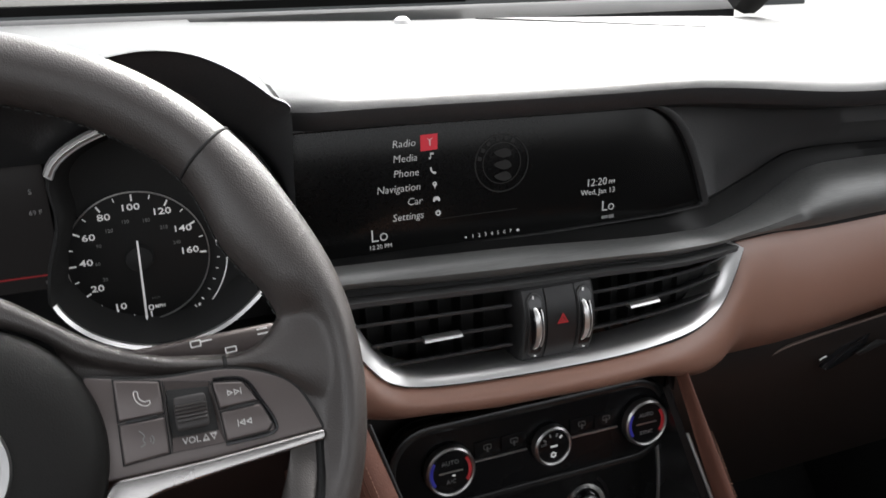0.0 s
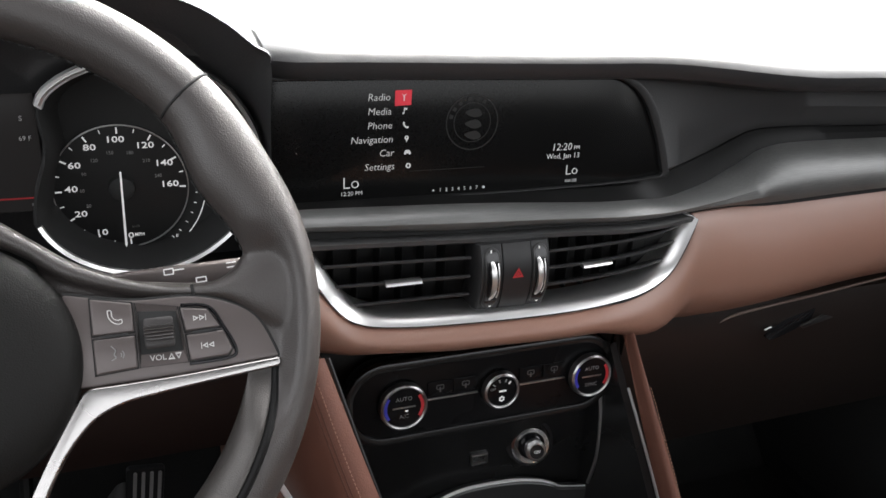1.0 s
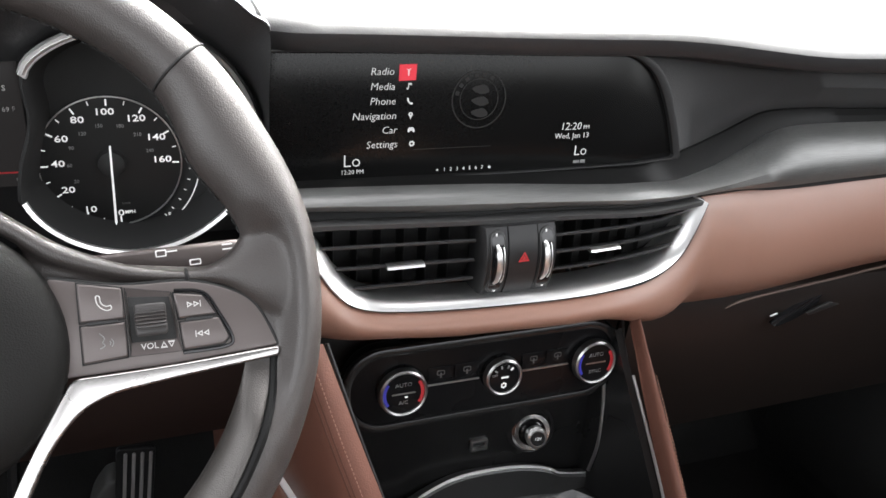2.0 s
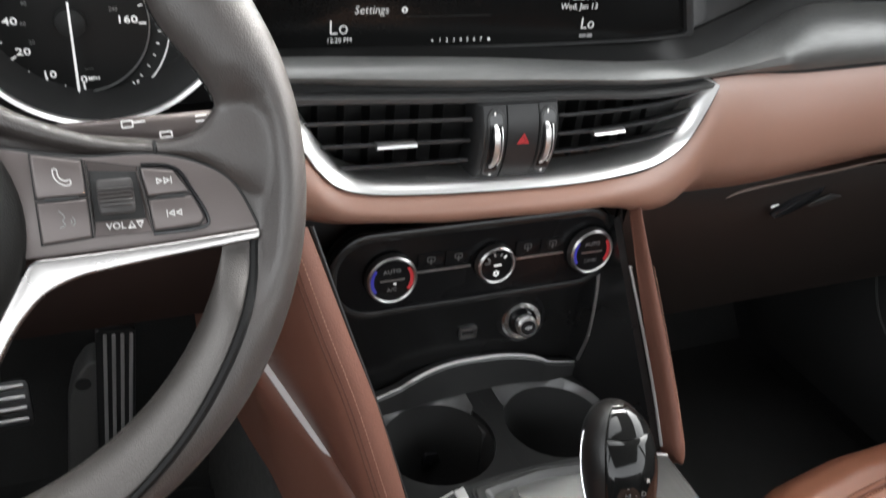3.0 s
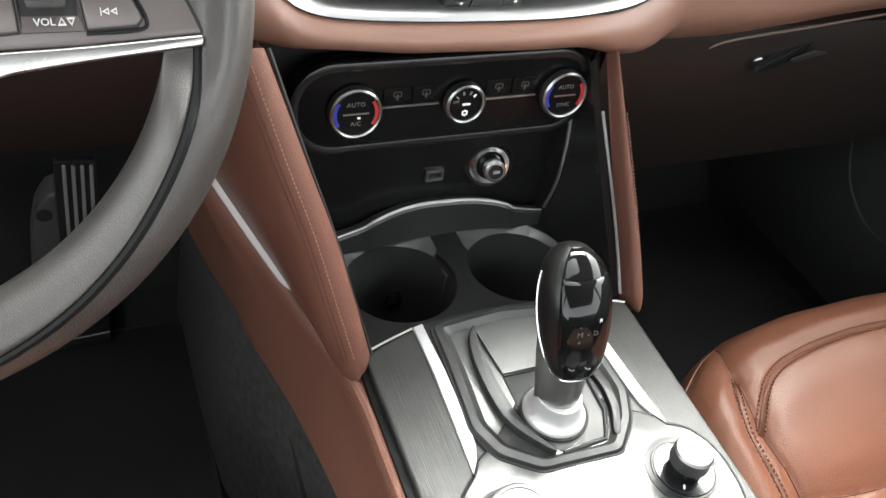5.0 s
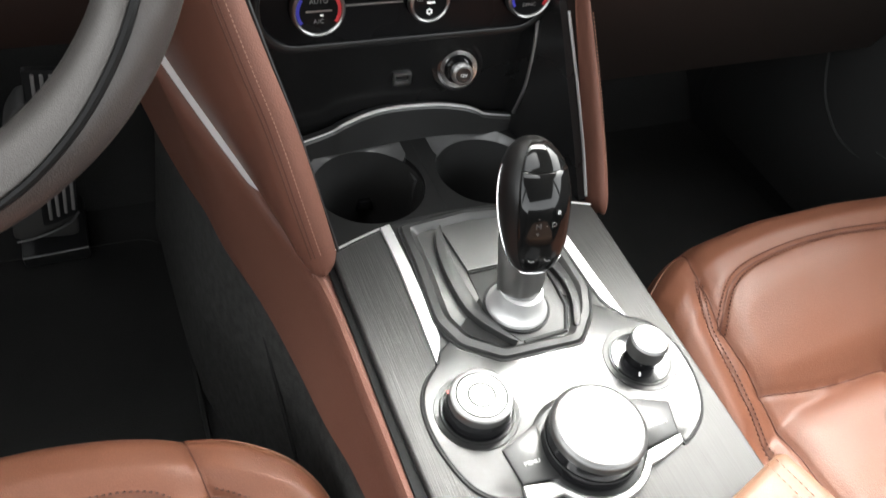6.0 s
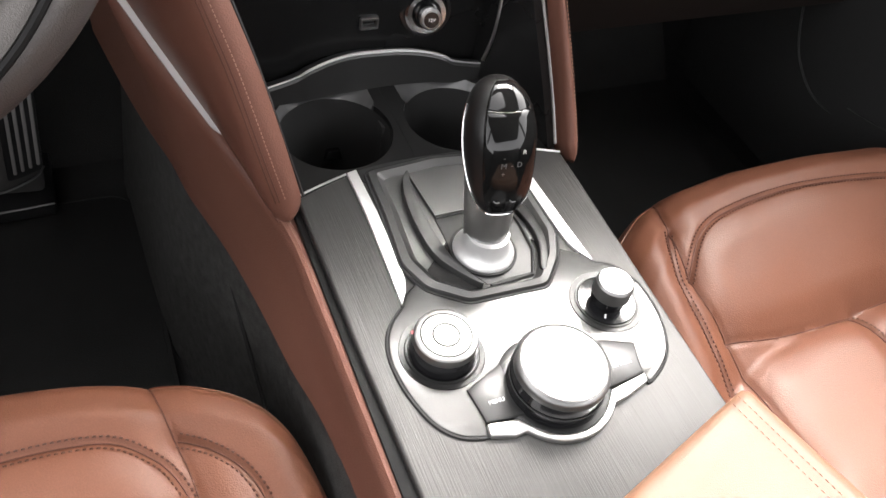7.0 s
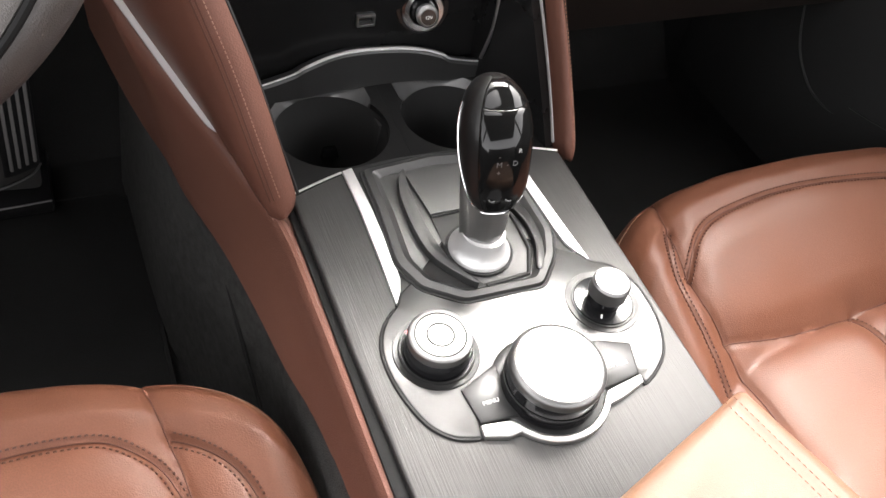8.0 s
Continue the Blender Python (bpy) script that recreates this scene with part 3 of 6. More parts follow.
# each tube's mouth: round outside, drawn in beside the display; the chrome ring stops there
MOUTH_A = (-160, -150, -137, -117, -100, -80, -58, -42, -15, 12, 35, 48, 75, 109, 126, 136, 144, 156, 170, 188, 200)
MOUTH_R = (0.0768, 0.0767, 0.0750, 0.0715, 0.0690, 0.0663, 0.0657, 0.0667, 0.0705, 0.0752, 0.0772, 0.0785, 0.0787, 0.0788, 0.0803, 0.0805, 0.0765, 0.0660, 0.0640, 0.0705, 0.0768)
for cx, nm in ((-0.2797, "speedometer"), (-0.484, "tachometer")):
    s = 1 if nm == "speedometer" else -1

    def mouth(r, degrees):
        out = []
        for d in degrees:
            q = r / 1.0175 * flow(d, MOUTH_A, MOUTH_R)
            out.append((cx + s * q * math.cos(radians(d)), 0.7315 + q * math.sin(radians(d))))
        return out

    around = np.linspace(-160, 200, 73)[:-1]
    rr = []
    for r, y in ((1.03, 0.18), (1.06, 0.135), (1.05, 0.126), (1.02, 0.124), (0.99, 0.128), (0.96, 0.15), (0.90, 0.166)):
        rr.append([(p[0], y, p[1]) for p in mouth(r, around)])
    dial = part(nm, loft(rr, caps=False), MATTE, hood, "round dial in a deep black tube")
    rr = [[(p[0], y, p[1]) for p in mouth(r, np.linspace(-158, 140, 70))] for r, y in ((1.035, 0.1255), (1.03, 0.1225), (1.0, 0.1245), (0.995, 0.128))]
    part("bezel", loft(rr, closed=False, caps=False), CHROME, dial, "thin chrome ring")
    part("bezel_flare", loft([[(p[0], y, p[1]) for p in mouth(r, np.linspace(84, 141, 16))] for r, y in ((1.075, 0.128), (1.060, 0.1232), (1.0, 0.1240), (0.99, 0.128))], closed=False), BRIGHT, dial, "wider satin upper edge")
    part("dial_face", prism([(p[0] - cx, p[1] - 0.7315) for p in mouth(0.95, around[::s])], 0, 0.002, facing(cx, 0.168, 0.7315)), MATTE, dial)
display = part("driver_display", box(-0.060, 0.034, -0.040, 0.046, 0, 0.004, 0.002, 2, facing(-0.382, 0.165, 0.742)), mat("dim_display", (0.006, 0.006, 0.006), 0.3, emit=(0.9, 0.82, 0.82), power=0.0022, spec=0.1), hood, "dim colour display between the dials")

# ---------- centre screen ----------
scr = thing("infotainment_screen", (-0.02, 0.155, 0.745), "wide black glass screen lit with a menu list", "screen")
SO = [(-0.212, 0.7915), (0.06, 0.7905)] + curve([(0.075, 0.790), (0.100, 0.785), (0.120, 0.770), (0.137, 0.740), (0.150, 0.703)], 6)[1:] + [(0.148, 0.7005)] + curve([(0.11, 0.6975), (0.0, 0.6965), (-0.212, 0.6985)], 6)
part("glass", prism([(p[0], p[1] - 0.745) for p in SO], -0.006, 0.002, facing(0, 0.150, 0.745), 0.0012), SCREEN, scr, "glossy black glass")
SB = [(p[0] + (0.0075 if p[0] > -0.1 else 0) * max(0, min(1, (p[0] - 0.04) / 0.06)), p[1] + (0.002 if p[1] > 0.75 else -0.001)) for p in SO]
part("surround", ringplate([(p[0], p[1] - 0.745) for p in SB], [(p[0], p[1] - 0.745) for p in SO], -0.008, 0.0055, facing(0, 0.150, 0.745), 0.0012), PLASTIC, scr, "thin black plastic surround")

# ---------- centre stack ----------
stack = thing("centre_stack", (0, 0.2, 0.36), "gloss black centre stack with climate controls and sockets", "centre stack")
part("body", loft([[(-0.178, 0.165, z), (0.125, 0.165, z), (0.125, 0.42, z), (-0.178, 0.42, z)] for z in (0.10, 0.60)]), MATTE, stack)
part("lower_panel", loft([[(x, y, z) for y, z in ((0.136, 0.500), (0.140, 0.47), (0.141, 0.43), (0.1405, 0.40), (0.1405, 0.386), (0.16, 0.38), (0.17, 0.5))] for x in np.linspace(-0.145, 0.098, 9)]), STACK, stack, "satin black socket panel")
rings = []
for z in np.linspace(0.374, 0.555, 14):
    tx = lerp(z, (0.374, 0.38, 0.417, 0.466, 0.52, 0.56), (0.1145, 0.114, 0.111, 0.105, 0.0975, 0.093))
    ty = lerp(z, (0.374, 0.38, 0.417, 0.466, 0.52, 0.56), (0.008, 0.012, 0.034, 0.062, 0.090, 0.112))
    rings.append([(0.0965, 0.150, z), (0.0970, 0.1200, z), (0.0990, 0.1150, z), (tx * 0.5 + 0.051, ty * 0.5 + 0.0575, z), (tx + 0.002, ty + 0.004, z), (tx + 0.010, ty + 0.006, z), (0.128, 0.150, z)])
part("side_panel", loft(rings), STACK, stack, "satin black side of the centre stack")
CLIM = facing(-0.021, 0.120, 0.525, 4)
clim = part("climate_panel", prism(stadium(-0.126, 0.126, -0.036, 0.036, 0.033, 8), -0.02, 0.0, CLIM, 0.004, 3), CLIMATE, stack, "gloss black climate control panel")
KM = lambda x: facing(x, 0.120, 0.525, 4)
for x, r, nm in ((-0.1, 0.0205, "temperature_knob"), (-0.0105, 0.0168, "fan_knob"), (0.079, 0.0205, "temperature_knob")):
    k = part(nm, lathe([(0, 0.009), (r - 0.0035, 0.009), (r - 0.0025, 0.0095), (r - 0.0015, 0.006), (r + 0.001, 0.0), (0, 0)], 48, KM(x)), CLIMATE, clim, "black-faced knob")
    part("ring", lathe([(r - 0.0028, 0.0085), (r - 0.0026, 0.0105), (r - 0.0014, 0.0112), (r, 0.0100), (r + 0.0006, 0.004), (r - 0.002, 0.004)], 48, KM(x)), SATIN, stack, "satin silver ring")
part("vent_dark", box(-0.2, 0.19, 0.15, 0.22, 0.60, 0.675, 0.001), MATTE, stack)

# ---------- lower console ----------
cons = thing("centre_console", (0, -0.1, 0.0), "centre console with brushed dark aluminium top and tan leather sides", "centre console")
part("core", box(-0.112, 0.112, -0.60, 0.0, 0.0, 0.372, 0.004), MATTE, cons)
part("tunnel_side", loft([[(-0.118, y, 0.36), (x0, y, 0.30), (x0 - 0.012, y, 0.15), (x0 - 0.03, y, 0.0), (-0.10, y, 0.0)] for y, x0 in curve([(-0.6, -0.126), (-0.1, -0.139), (0, -0.154), (0.1, -0.176), (0.2, -0.196), (0.45, -0.205)], 4)]), TUNNEL, cons, "black carpeted tunnel side")
part("tunnel_seam", tube(curve([(-0.172, 0.10, 0.285), (-0.166, 0.05, 0.25), (-0.163, 0.0, 0.21), (-0.158, -0.06, 0.16), (-0.156, -0.12, 0.11)], 6), 0.0018, n=6), CARPET, cons, "dark carpet seam")
rings = []
for y, xl in curve([(-0.6, -0.132), (-0.3, -0.133), (-0.2, -0.134), (-0.143, -0.139), (-0.1, -0.1475), (-0.04, -0.1555), (0.03, -0.1672), (0.10, -0.1845), (0.15, -0.1925), (0.20, -0.2045), (0.27, -0.2178), (0.37, -0.2334)], 4):
    was = (-0.6, -0.3, -0.1, -0.02, 0.04, 0.068, 0.12, 0.16, 0.25, 0.37)
    xt = flow(y, was, (-0.120, -0.121, -0.124, -0.128, -0.150, -0.163, -0.203, -0.218, -0.226, -0.236))
    zt = flow(y, was, (0.368, 0.370, 0.371, 0.373, 0.390, 0.405, 0.462, 0.50, 0.55, 0.58))
    zl = 0.300
    rings.append([(xt + 0.03, y, zt - 0.012), (xt + 0.0035, y, zt - 0.003), (xt + 0.002, y, zt - 0.0004), (xt - 0.001, y, zt + 0.0006), (xt - 0.004, y, zt - 0.0004), (xt - 0.0068, y, zt - 0.0045), (xt - 0.0082, y, zt - 0.011), (xt * 0.62 + xl * 0.38 - 0.0015, y, zt * 0.6 + zl * 0.4), (xt * 0.25 + xl * 0.75 - 0.0022, y, zt * 0.25 + zl * 0.75), (xl - 0.001, y, zl), (xl + 0.008, y, zl - 0.003), (xt + 0.03, y, zl)])
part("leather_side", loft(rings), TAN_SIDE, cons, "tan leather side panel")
part("right_side", loft([[(0.117, y, 0.372), (0.122, y, 0.365), (0.135, y, 0.25), (0.15, y, 0.0), (0.10, y, 0.0)] for y in (-0.6, -0.2, 0.0, 0.3)]), MATTE, cons)
part("top_panel", prism([(-0.1170, 0.0), (-0.1165, -0.15), (-0.1135, -0.27), (-0.109, -0.36), (0.110, -0.36), (0.115, -0.2), (0.1215, 0.0)] + [(p[0], p[1]) for p in curve([(0.1215, 0.0), (0.08, 0.014), (0.02, 0.021), (-0.03, 0.0215), (-0.075, 0.015), (-0.1170, 0.0)], 6)[1:-1]], 0.368, 0.380, None, 0.0025, 3), BRUSHED, cons, "brushed dark aluminium top plate")
part("edge_liner", box(-0.1225, -0.1, -0.36, -0.002, 0.362, 0.3735, 0.001), BAND, cons, "black shadow gap beside the top plate")
# tray with the cup holders: the wells' far rims slope, widening to the divider
CUPS = ((-0.060, 0.080, 0.050, -0.128, -0.004, 188, 33, -0.0150, 53), (0.053, 0.076, 0.048, -0.0039, 0.125, 141, -8, 0.0118, 124))


def rim_reach(cup, a):
    cx, cy, r, x0, x1, a0, a1, edge, top = cup
    c = math.cos(radians(a))
    if not a1 <= a <= a0:
        return r
    far = r + lerp(abs(a - 90), (0, 20, 45, 100), (0.0105, 0.0100, 0.0065, 0.0035))
    reach = (edge - cx) / c if (edge - cx) * c > 0.0001 else 9
    d = abs(a - top)
    if (a < top if cx < 0 else a > top) or d < 21:
        far = max(far, 0.0745 - 0.0008 * d)
    return min(far, reach)


for cup in CUPS:
    cx, cy, r, x0, x1, a0, a1 = cup[:7]
    outer, inner = [], []
    for i in range(72):
        a = -170 + 5 * i
        c, q = math.cos(radians(a)), math.sin(radians(a))
        far = rim_reach(cup, a if a >= a1 else a + 360 if a + 360 <= a0 else a)
        k = min(((x1 - cx) / c if c > 0 else (x0 - cx) / c) if abs(c) > 1e-6 else 99, ((0.17 - cy) / q if q > 0 else (0.0 - cy) / q) if abs(q) > 1e-6 else 99)
        inner.append((cx + far * c, cy + far * q))
        outer.append((cx + max(k, far + 0.001) * c, cy + max(k, far + 0.001) * q))
    part("cup_tray", ringplate(outer, inner, 0.362, 0.372), DISH, cons, "satin black cup holder tray")
    well = part("cup_well", lathe([(r - 0.0005, 0.367), (r - 0.003, 0.35), (r - 0.006, 0.25), (0, 0.25)], 48, Matrix.Translation((cx, cy, 0))), MATTE, cons, "deep black cup well")
    rings = []
    for a in np.linspace(a0, a1, 40):
        c, q, far = math.cos(radians(a)), math.sin(radians(a)), rim_reach(cup, a)
        rings.append([(cx + far * c, cy + far * q, 0.3728), (cx + r * c, cy + r * q, 0.3655), (cx + (r - 0.001) * c, cy + (r - 0.001) * q, 0.3600), (cx + far * c, cy + far * q, 0.3600)])
    part("cup_rim", loft(rings), CUP_RIM, cons, "sloping satin rim of the cup well")
AR = curve([(-0.121, 0.120, 0.3915), (-0.100, 0.123, 0.394), (-0.081, 0.125, 0.398), (-0.071, 0.125, 0.4035), (-0.048, 0.128, 0.4095), (-0.022, 0.130, 0.4115), (0.019, 0.131, 0.4085), (0.045, 0.129, 0.404), (0.060, 0.126, 0.3995), (0.067, 0.125, 0.3955), (0.09, 0.125, 0.390), (0.104, 0.125, 0.388), (0.122, 0.124, 0.386)], 4)
part("tray_lip", loft([[(p[0], p[1] + 0.012, p[2] - 0.004), (p[0], p[1] + 0.006, p[2]), (p[0], p[1], p[2]), (p[0], p[1] - 0.002, p[2] - 0.003), (p[0], p[1] - 0.001, 0.372), (p[0], p[1] + 0.012, 0.372)] for p in AR]), LIP, cons, "arched tray lip")
part("lip_edge", tube([(p[0], p[1], p[2] + 0.0004) for p in AR], lambda k: 0.0008 + 0.0010 * max(0, math.sin(math.pi * min(1, max(0, (k - 0.15) / 0.65)))), n=8), BRIGHT, cons, "thin satin edge")
# leather pillars between dash and console
for nm, pts, wid in (("pillar_left", [(-0.186, 0.066, 0.604), (-0.168, 0.041, 0.539), (-0.152, 0.021, 0.485), (-0.139, 0.001, 0.431), (-0.129, -0.013, 0.390), (-0.128, -0.018, 0.374)], (0.0115, 0.0135, 0.0145, 0.0145, 0.0125, 0.004)),
                     ("pillar_right", [(0.1095, 0.108, 0.574), (0.118, 0.080, 0.52), (0.127, 0.052, 0.466), (0.1325, 0.024, 0.417), (0.1345, 0.002, 0.38), (0.135, -0.003, 0.366)], (0.0015, 0.0036, 0.0050, 0.0062, 0.0068, 0.003))):
    c = curve(pts, 6)
    ww = [lerp(i / (len(c) - 1), np.linspace(0, 1, 6), wid) for i in range(len(c))]
    s = -1 if nm.endswith("left") else 1
    VAL = curve([(-0.232, 0.158, 0.525), (-0.206, 0.124, 0.474), (-0.181, 0.092, 0.434), (-0.160, 0.062, 0.401), (-0.146, 0.022, 0.384), (-0.134, -0.012, 0.372)], 6)
    rings = []
    for i, (p, w) in enumerate(zip(c, ww)):
        x, y, z = p
        # section: a stitched face turned up and back, then a flank down to the bright strip
        if s < 0:
            v = VAL[i]
            flank = [(x - w, y + 0.005, z - 0.003), (0.5 * (x - w + v[0]) - 0.001, 0.5 * (y + v[1]), 0.5 * (z - 0.003 + v[2])), tuple(v), (v[0] + 0.015, v[1] + 0.03, v[2] - 0.02)]
        else:
            f = w / 0.0068
            flank = [(x + w * 0.95, y + 0.004 * f, z - 0.003 * f), (x + w + 0.002 * f, y + 0.015 * f, z - 0.010 * f), (x + w + 0.002 * f, y + 0.022 * f, z - 0.013 * f), (x + w, y + 0.024 * f, z - 0.015 * f)]
        rings.append([(x - s * w, y + 0.010, z - 0.002), (x - s * w * 0.92, y + 0.001, z + 0.004), (x - s * w * 0.5, y - 0.002, z + 0.006), (x, y - 0.0028, z + 0.006), (x + s * w * 0.55, y - 0.001, z + 0.0035)] + flank + [(x - s * w, y + (0.05 if s < 0 else 0.020 * f), z - (0.012 if s < 0 else 0.012 * f))])
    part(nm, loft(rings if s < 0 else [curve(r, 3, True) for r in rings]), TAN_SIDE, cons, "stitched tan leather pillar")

# ---------- air vents ----------
vent = thing("air_vent", (0, 0.12, 0.6), "wide black slatted centre air vent with a bright chrome lower trim", "air vent")
rings = []
for i, p in enumerate(CH):
    k = i / (len(CH) - 1)
    a, b = np.array(CH[max(0, i - 1)]), np.array(CH[min(len(CH) - 1, i + 1)])
    d = (b - a) / np.linalg.norm(b - a)
    nrm = np.array((-d[2], 0, d[0]))
    w = smooth(k, (0, 0.22, 0.36, 0.70, 0.86, 1.0), (0.011, 0.0085, 0.0048, 0.0046, 0.0085, 0.0140))
    ym = -0.0042 + 0.66 * (0.5 * w + 0.001)
    yi = ym + 1.9 * (0.5 * w - 0.001)
    p = np.array(p)
    rings.append([p + nrm * (-0.003) + (0, 0.010, 0), p + nrm * (-0.0025) + (0, -0.001, 0), p + nrm * (-0.001) + (0, -0.0042, 0), p + nrm * w * 0.5 + (0, ym, 0), p + nrm * (w - 0.001) + (0, yi, 0), p + nrm * w + (0, yi + 0.0025, 0), p + nrm * w + (0, 0.03, 0), p + nrm * (-0.003) + (0, 0.03, 0)])
part("chrome_trim", loft(rings), CHROME, vent, "satin chrome sweep under the vents")
rings = []
for i, p in enumerate(CH):
    a, b = np.array(CH[max(0, i - 1)]), np.array(CH[min(len(CH) - 1, i + 1)])
    d = (b - a) / np.linalg.norm(b - a)
    nrm = np.array((-d[2], 0, d[0]))
    w = lerp(i / (len(CH) - 1), (0, 0.3, 0.5, 0.9, 1), (0.0065, 0.0050, 0.0030, 0.0022, 0.001))
    p = np.array(p)
    rings.append([p - nrm * 0.0015 + (0, -0.0006, 0), p - nrm * (0.0025 + w) + (0, -0.0022, 0), p - nrm * (0.0035 + w) + (0, 0.004, 0), p - nrm * 0.0015 + (0, 0.012, 0)])
part("trim_shadow_line", loft(rings), MATTE, vent, "black joint under the chrome sweep")


def vent_y(x):
    return lerp(x, CHX, [p[1] for p in CH]) + 0.009


for x0, x1 in ((-0.186, -0.048), (0.021, 0.174)):
    for k, (zl, zr) in enumerate(((0.661, 0.656), (0.644, 0.640), (0.627, 0.6245)) if x0 < 0 else ((0.6545, 0.6535), (0.6395, 0.6395), (0.6245, 0.6255))):
        xs = np.linspace(x0 + (0.014 * k if x0 < 0 else 0), x1 - (0.006 * k if x0 > 0 else 0), 12)
        part("slat", loft([[(x, vent_y(x) + a, lerp(x, (x0, x1), (zl, zr)) + b) for a, b in ((0.001, -0.0013), (-0.0015, -0.0008), (-0.0015, 0.0006), (0.0005, 0.0011), (0.022, -0.0085), (0.022, -0.0105))] for x in xs]), SLAT, vent)
    for x in np.arange(x0 + 0.014, x1 - 0.01, 0.0185):
        part("vane", box(x - 0.0006, x + 0.0006, vent_y(x) + 0.022, vent_y(x) + 0.045, 0.606, 0.672, 0.0003, 1), VENT, vent)
for x, z in ((-0.1045, 0.6425), (0.0685, 0.6390)):
    sl = part("slider", loft([[(xx, vent_y(xx) - 0.0045 + a, z + b) for a, b in ((0.006, -0.0020), (-0.0005, -0.0021), (-0.0018, -0.0014), (-0.0010, 0.0002), (0.0018, 0.0014), (0.006, 0.0012))] for xx in np.linspace(x - 0.0145, x + 0.0145, 6)]), CHROME, vent, "bright chrome slider tab")
# centre block with two thumb wheels and the warning switch
barrel = lambda z: 0.0985 + 0.010 * ((z - 0.6385) / 0.0325) ** 2
rings = []
for z in np.linspace(0.606, 0.6665, 13):
    y = barrel(z)
    rings.append([(-0.0440, y + 0.03, z), (-0.0440, y + 0.004, z), (-0.0415, y, z), (-0.0240, y, z), (-0.0235, y + 0.0012, z), (-0.0230, y - 0.0005, z), (0.0015, y - 0.0005, z), (0.002, y + 0.0012, z), (0.0025, y, z), (0.017, y, z), (0.0200, y + 0.004, z), (0.0200, y + 0.03, z)])
blk = part("switch_block", loft(rings), PLASTIC, vent, "black block with a hazard switch")


def bowed_slot(x, half, high, proud):
    """A long round-ended slot plate that follows the barrel of the block."""
    out = []
    for u in np.sin(np.linspace(-math.pi / 2, math.pi / 2, 25)):
        over = max(0, abs(u) * high - (high - half)) / half
        w, z = half * max(0.05, 1 - over * over) ** 0.5, 0.6385 + high * u
        y = barrel(z)
        out.append([(x - w, y + 0.003, z), (x - w, y - proud + 0.0005, z), (x - w + 0.0004, y - proud, z), (x + w - 0.0004, y - proud, z), (x + w, y - proud + 0.0005, z), (x + w, y + 0.003, z)])
    return loft(out)


for x in (-0.0328, 0.0095):
    part("slot_rim", bowed_slot(x, 0.0066, 0.0262, 0.0013), KEY_GREY, blk, "raised slot rim")
    part("wheel_slot", bowed_slot(x, 0.0053, 0.0245, 0.0016), GLOSS, blk)
    rings, arc = [], []
    for a in np.linspace(-70, 70, 15):
        y, z = 0.1075 - 0.0135 * math.cos(radians(a)), 0.638 + 0.0195 * math.sin(radians(a))
        rings.append([(x - 0.0030, y + 0.003, z), (x - 0.0030, y, z), (x + 0.0030, y, z), (x + 0.0030, y + 0.003, z)])
        arc.append((x + (0.0012 if x < 0 else -0.0002), y - 0.0003, z))
    part("thumb_wheel", loft(rings), GLOSS, blk, "black thumb wheel")
    half = lambda i: 0.0034 * math.sin(math.pi * (i + 1) / 16) ** 0.6
    part("chrome_crescent", loft([[(q[0] - 0.0032, q[1] + 0.002, q[2]), (q[0] - 0.0032, q[1] - 0.0004, q[2]), (q[0] - 0.0034 + half(i), q[1] - 0.0011, q[2]), (q[0] - 0.0031 + 1.35 * half(i), q[1] - 0.0004, q[2]), (q[0] - 0.0031 + 1.35 * half(i), q[1] + 0.002, q[2])] for i, q in enumerate(arc)]), CHROME, blk, "ribbed chrome crescent")
    part("chrome_line", tube([(q[0] + 0.0030, q[1], q[2]) for q in arc[2:-2]], 0.0005, n=8, up=(0, -1, 0)), CHROME, blk)
    part("mark", lathe([(0, 0), (0.0011, 0), (0.0011, 0.0004), (0, 0.0004)], 12, facing(x + 0.001, 0.1026, 0.6145)), WHITE_INK, blk)
    part("mark", box(-0.0006, 0.0006, -0.0014, 0.0014, 0, 0.0004, 0, 1, facing(x - 0.001, 0.1020, 0.6618)), WHITE_INK, blk)
tri = [(0.0056 * math.cos(radians(a)), 0.0056 * math.sin(radians(a))) for a in (90, 210, 330)]
part("hazard_triangle", ringplate([(1.0 * x, y) for x, y in tri], [(0.55 * x, 0.55 * y) for x, y in tri], 0, 0.0003, facing(-0.0105, 0.0977, 0.642)), RED, blk, "red triangle outline")
part("hazard_triangle", prism([(0.38 * x, 0.38 * y) for x, y in tri], 0, 0.0003, facing(-0.0105, 0.0977, 0.642)), RED, blk)

# ---------- dial graphics ----------
SPD = [c for c in hood.children if c.name.startswith("speedometer")][0]
DC = facing(-0.2996, 0.1640, 0.7150)
part("dial_ring", ringplate(circle(0.0458, 64), circle(0.0449, 64), 0, 0.0022, DC, 0.0003), SATIN, SPD, "thin silver ring")
part("dial_disc", lathe([(0, 0), (0.0449, 0), (0.0449, 0.0006), (0, 0.0006)], 64, DC), mat("dial_black", (0.006, 0.006, 0.006), 0.4, vary=0.1), SPD)
bm = bmesh.new()
for i in range(19):
    a = radians(-87 - 15.3 * i)
    big = i % 2 == 0
    m = DC @ Matrix.Rotation(a, 4, "Z")
    t_ = box(0.0392 if big else 0.0408, 0.0436, -0.00055 if big else -0.00035, 0.00055 if big else 0.00035, 0.0008, 0.0011, 0, 1, m)
    me = bpy.data.meshes.new("t")
    t_.to_mesh(me)
    t_.free()
    bm.from_mesh(me)
    bpy.data.meshes.remove(me)
part("tick_marks", bm, WHITE_INK, SPD)
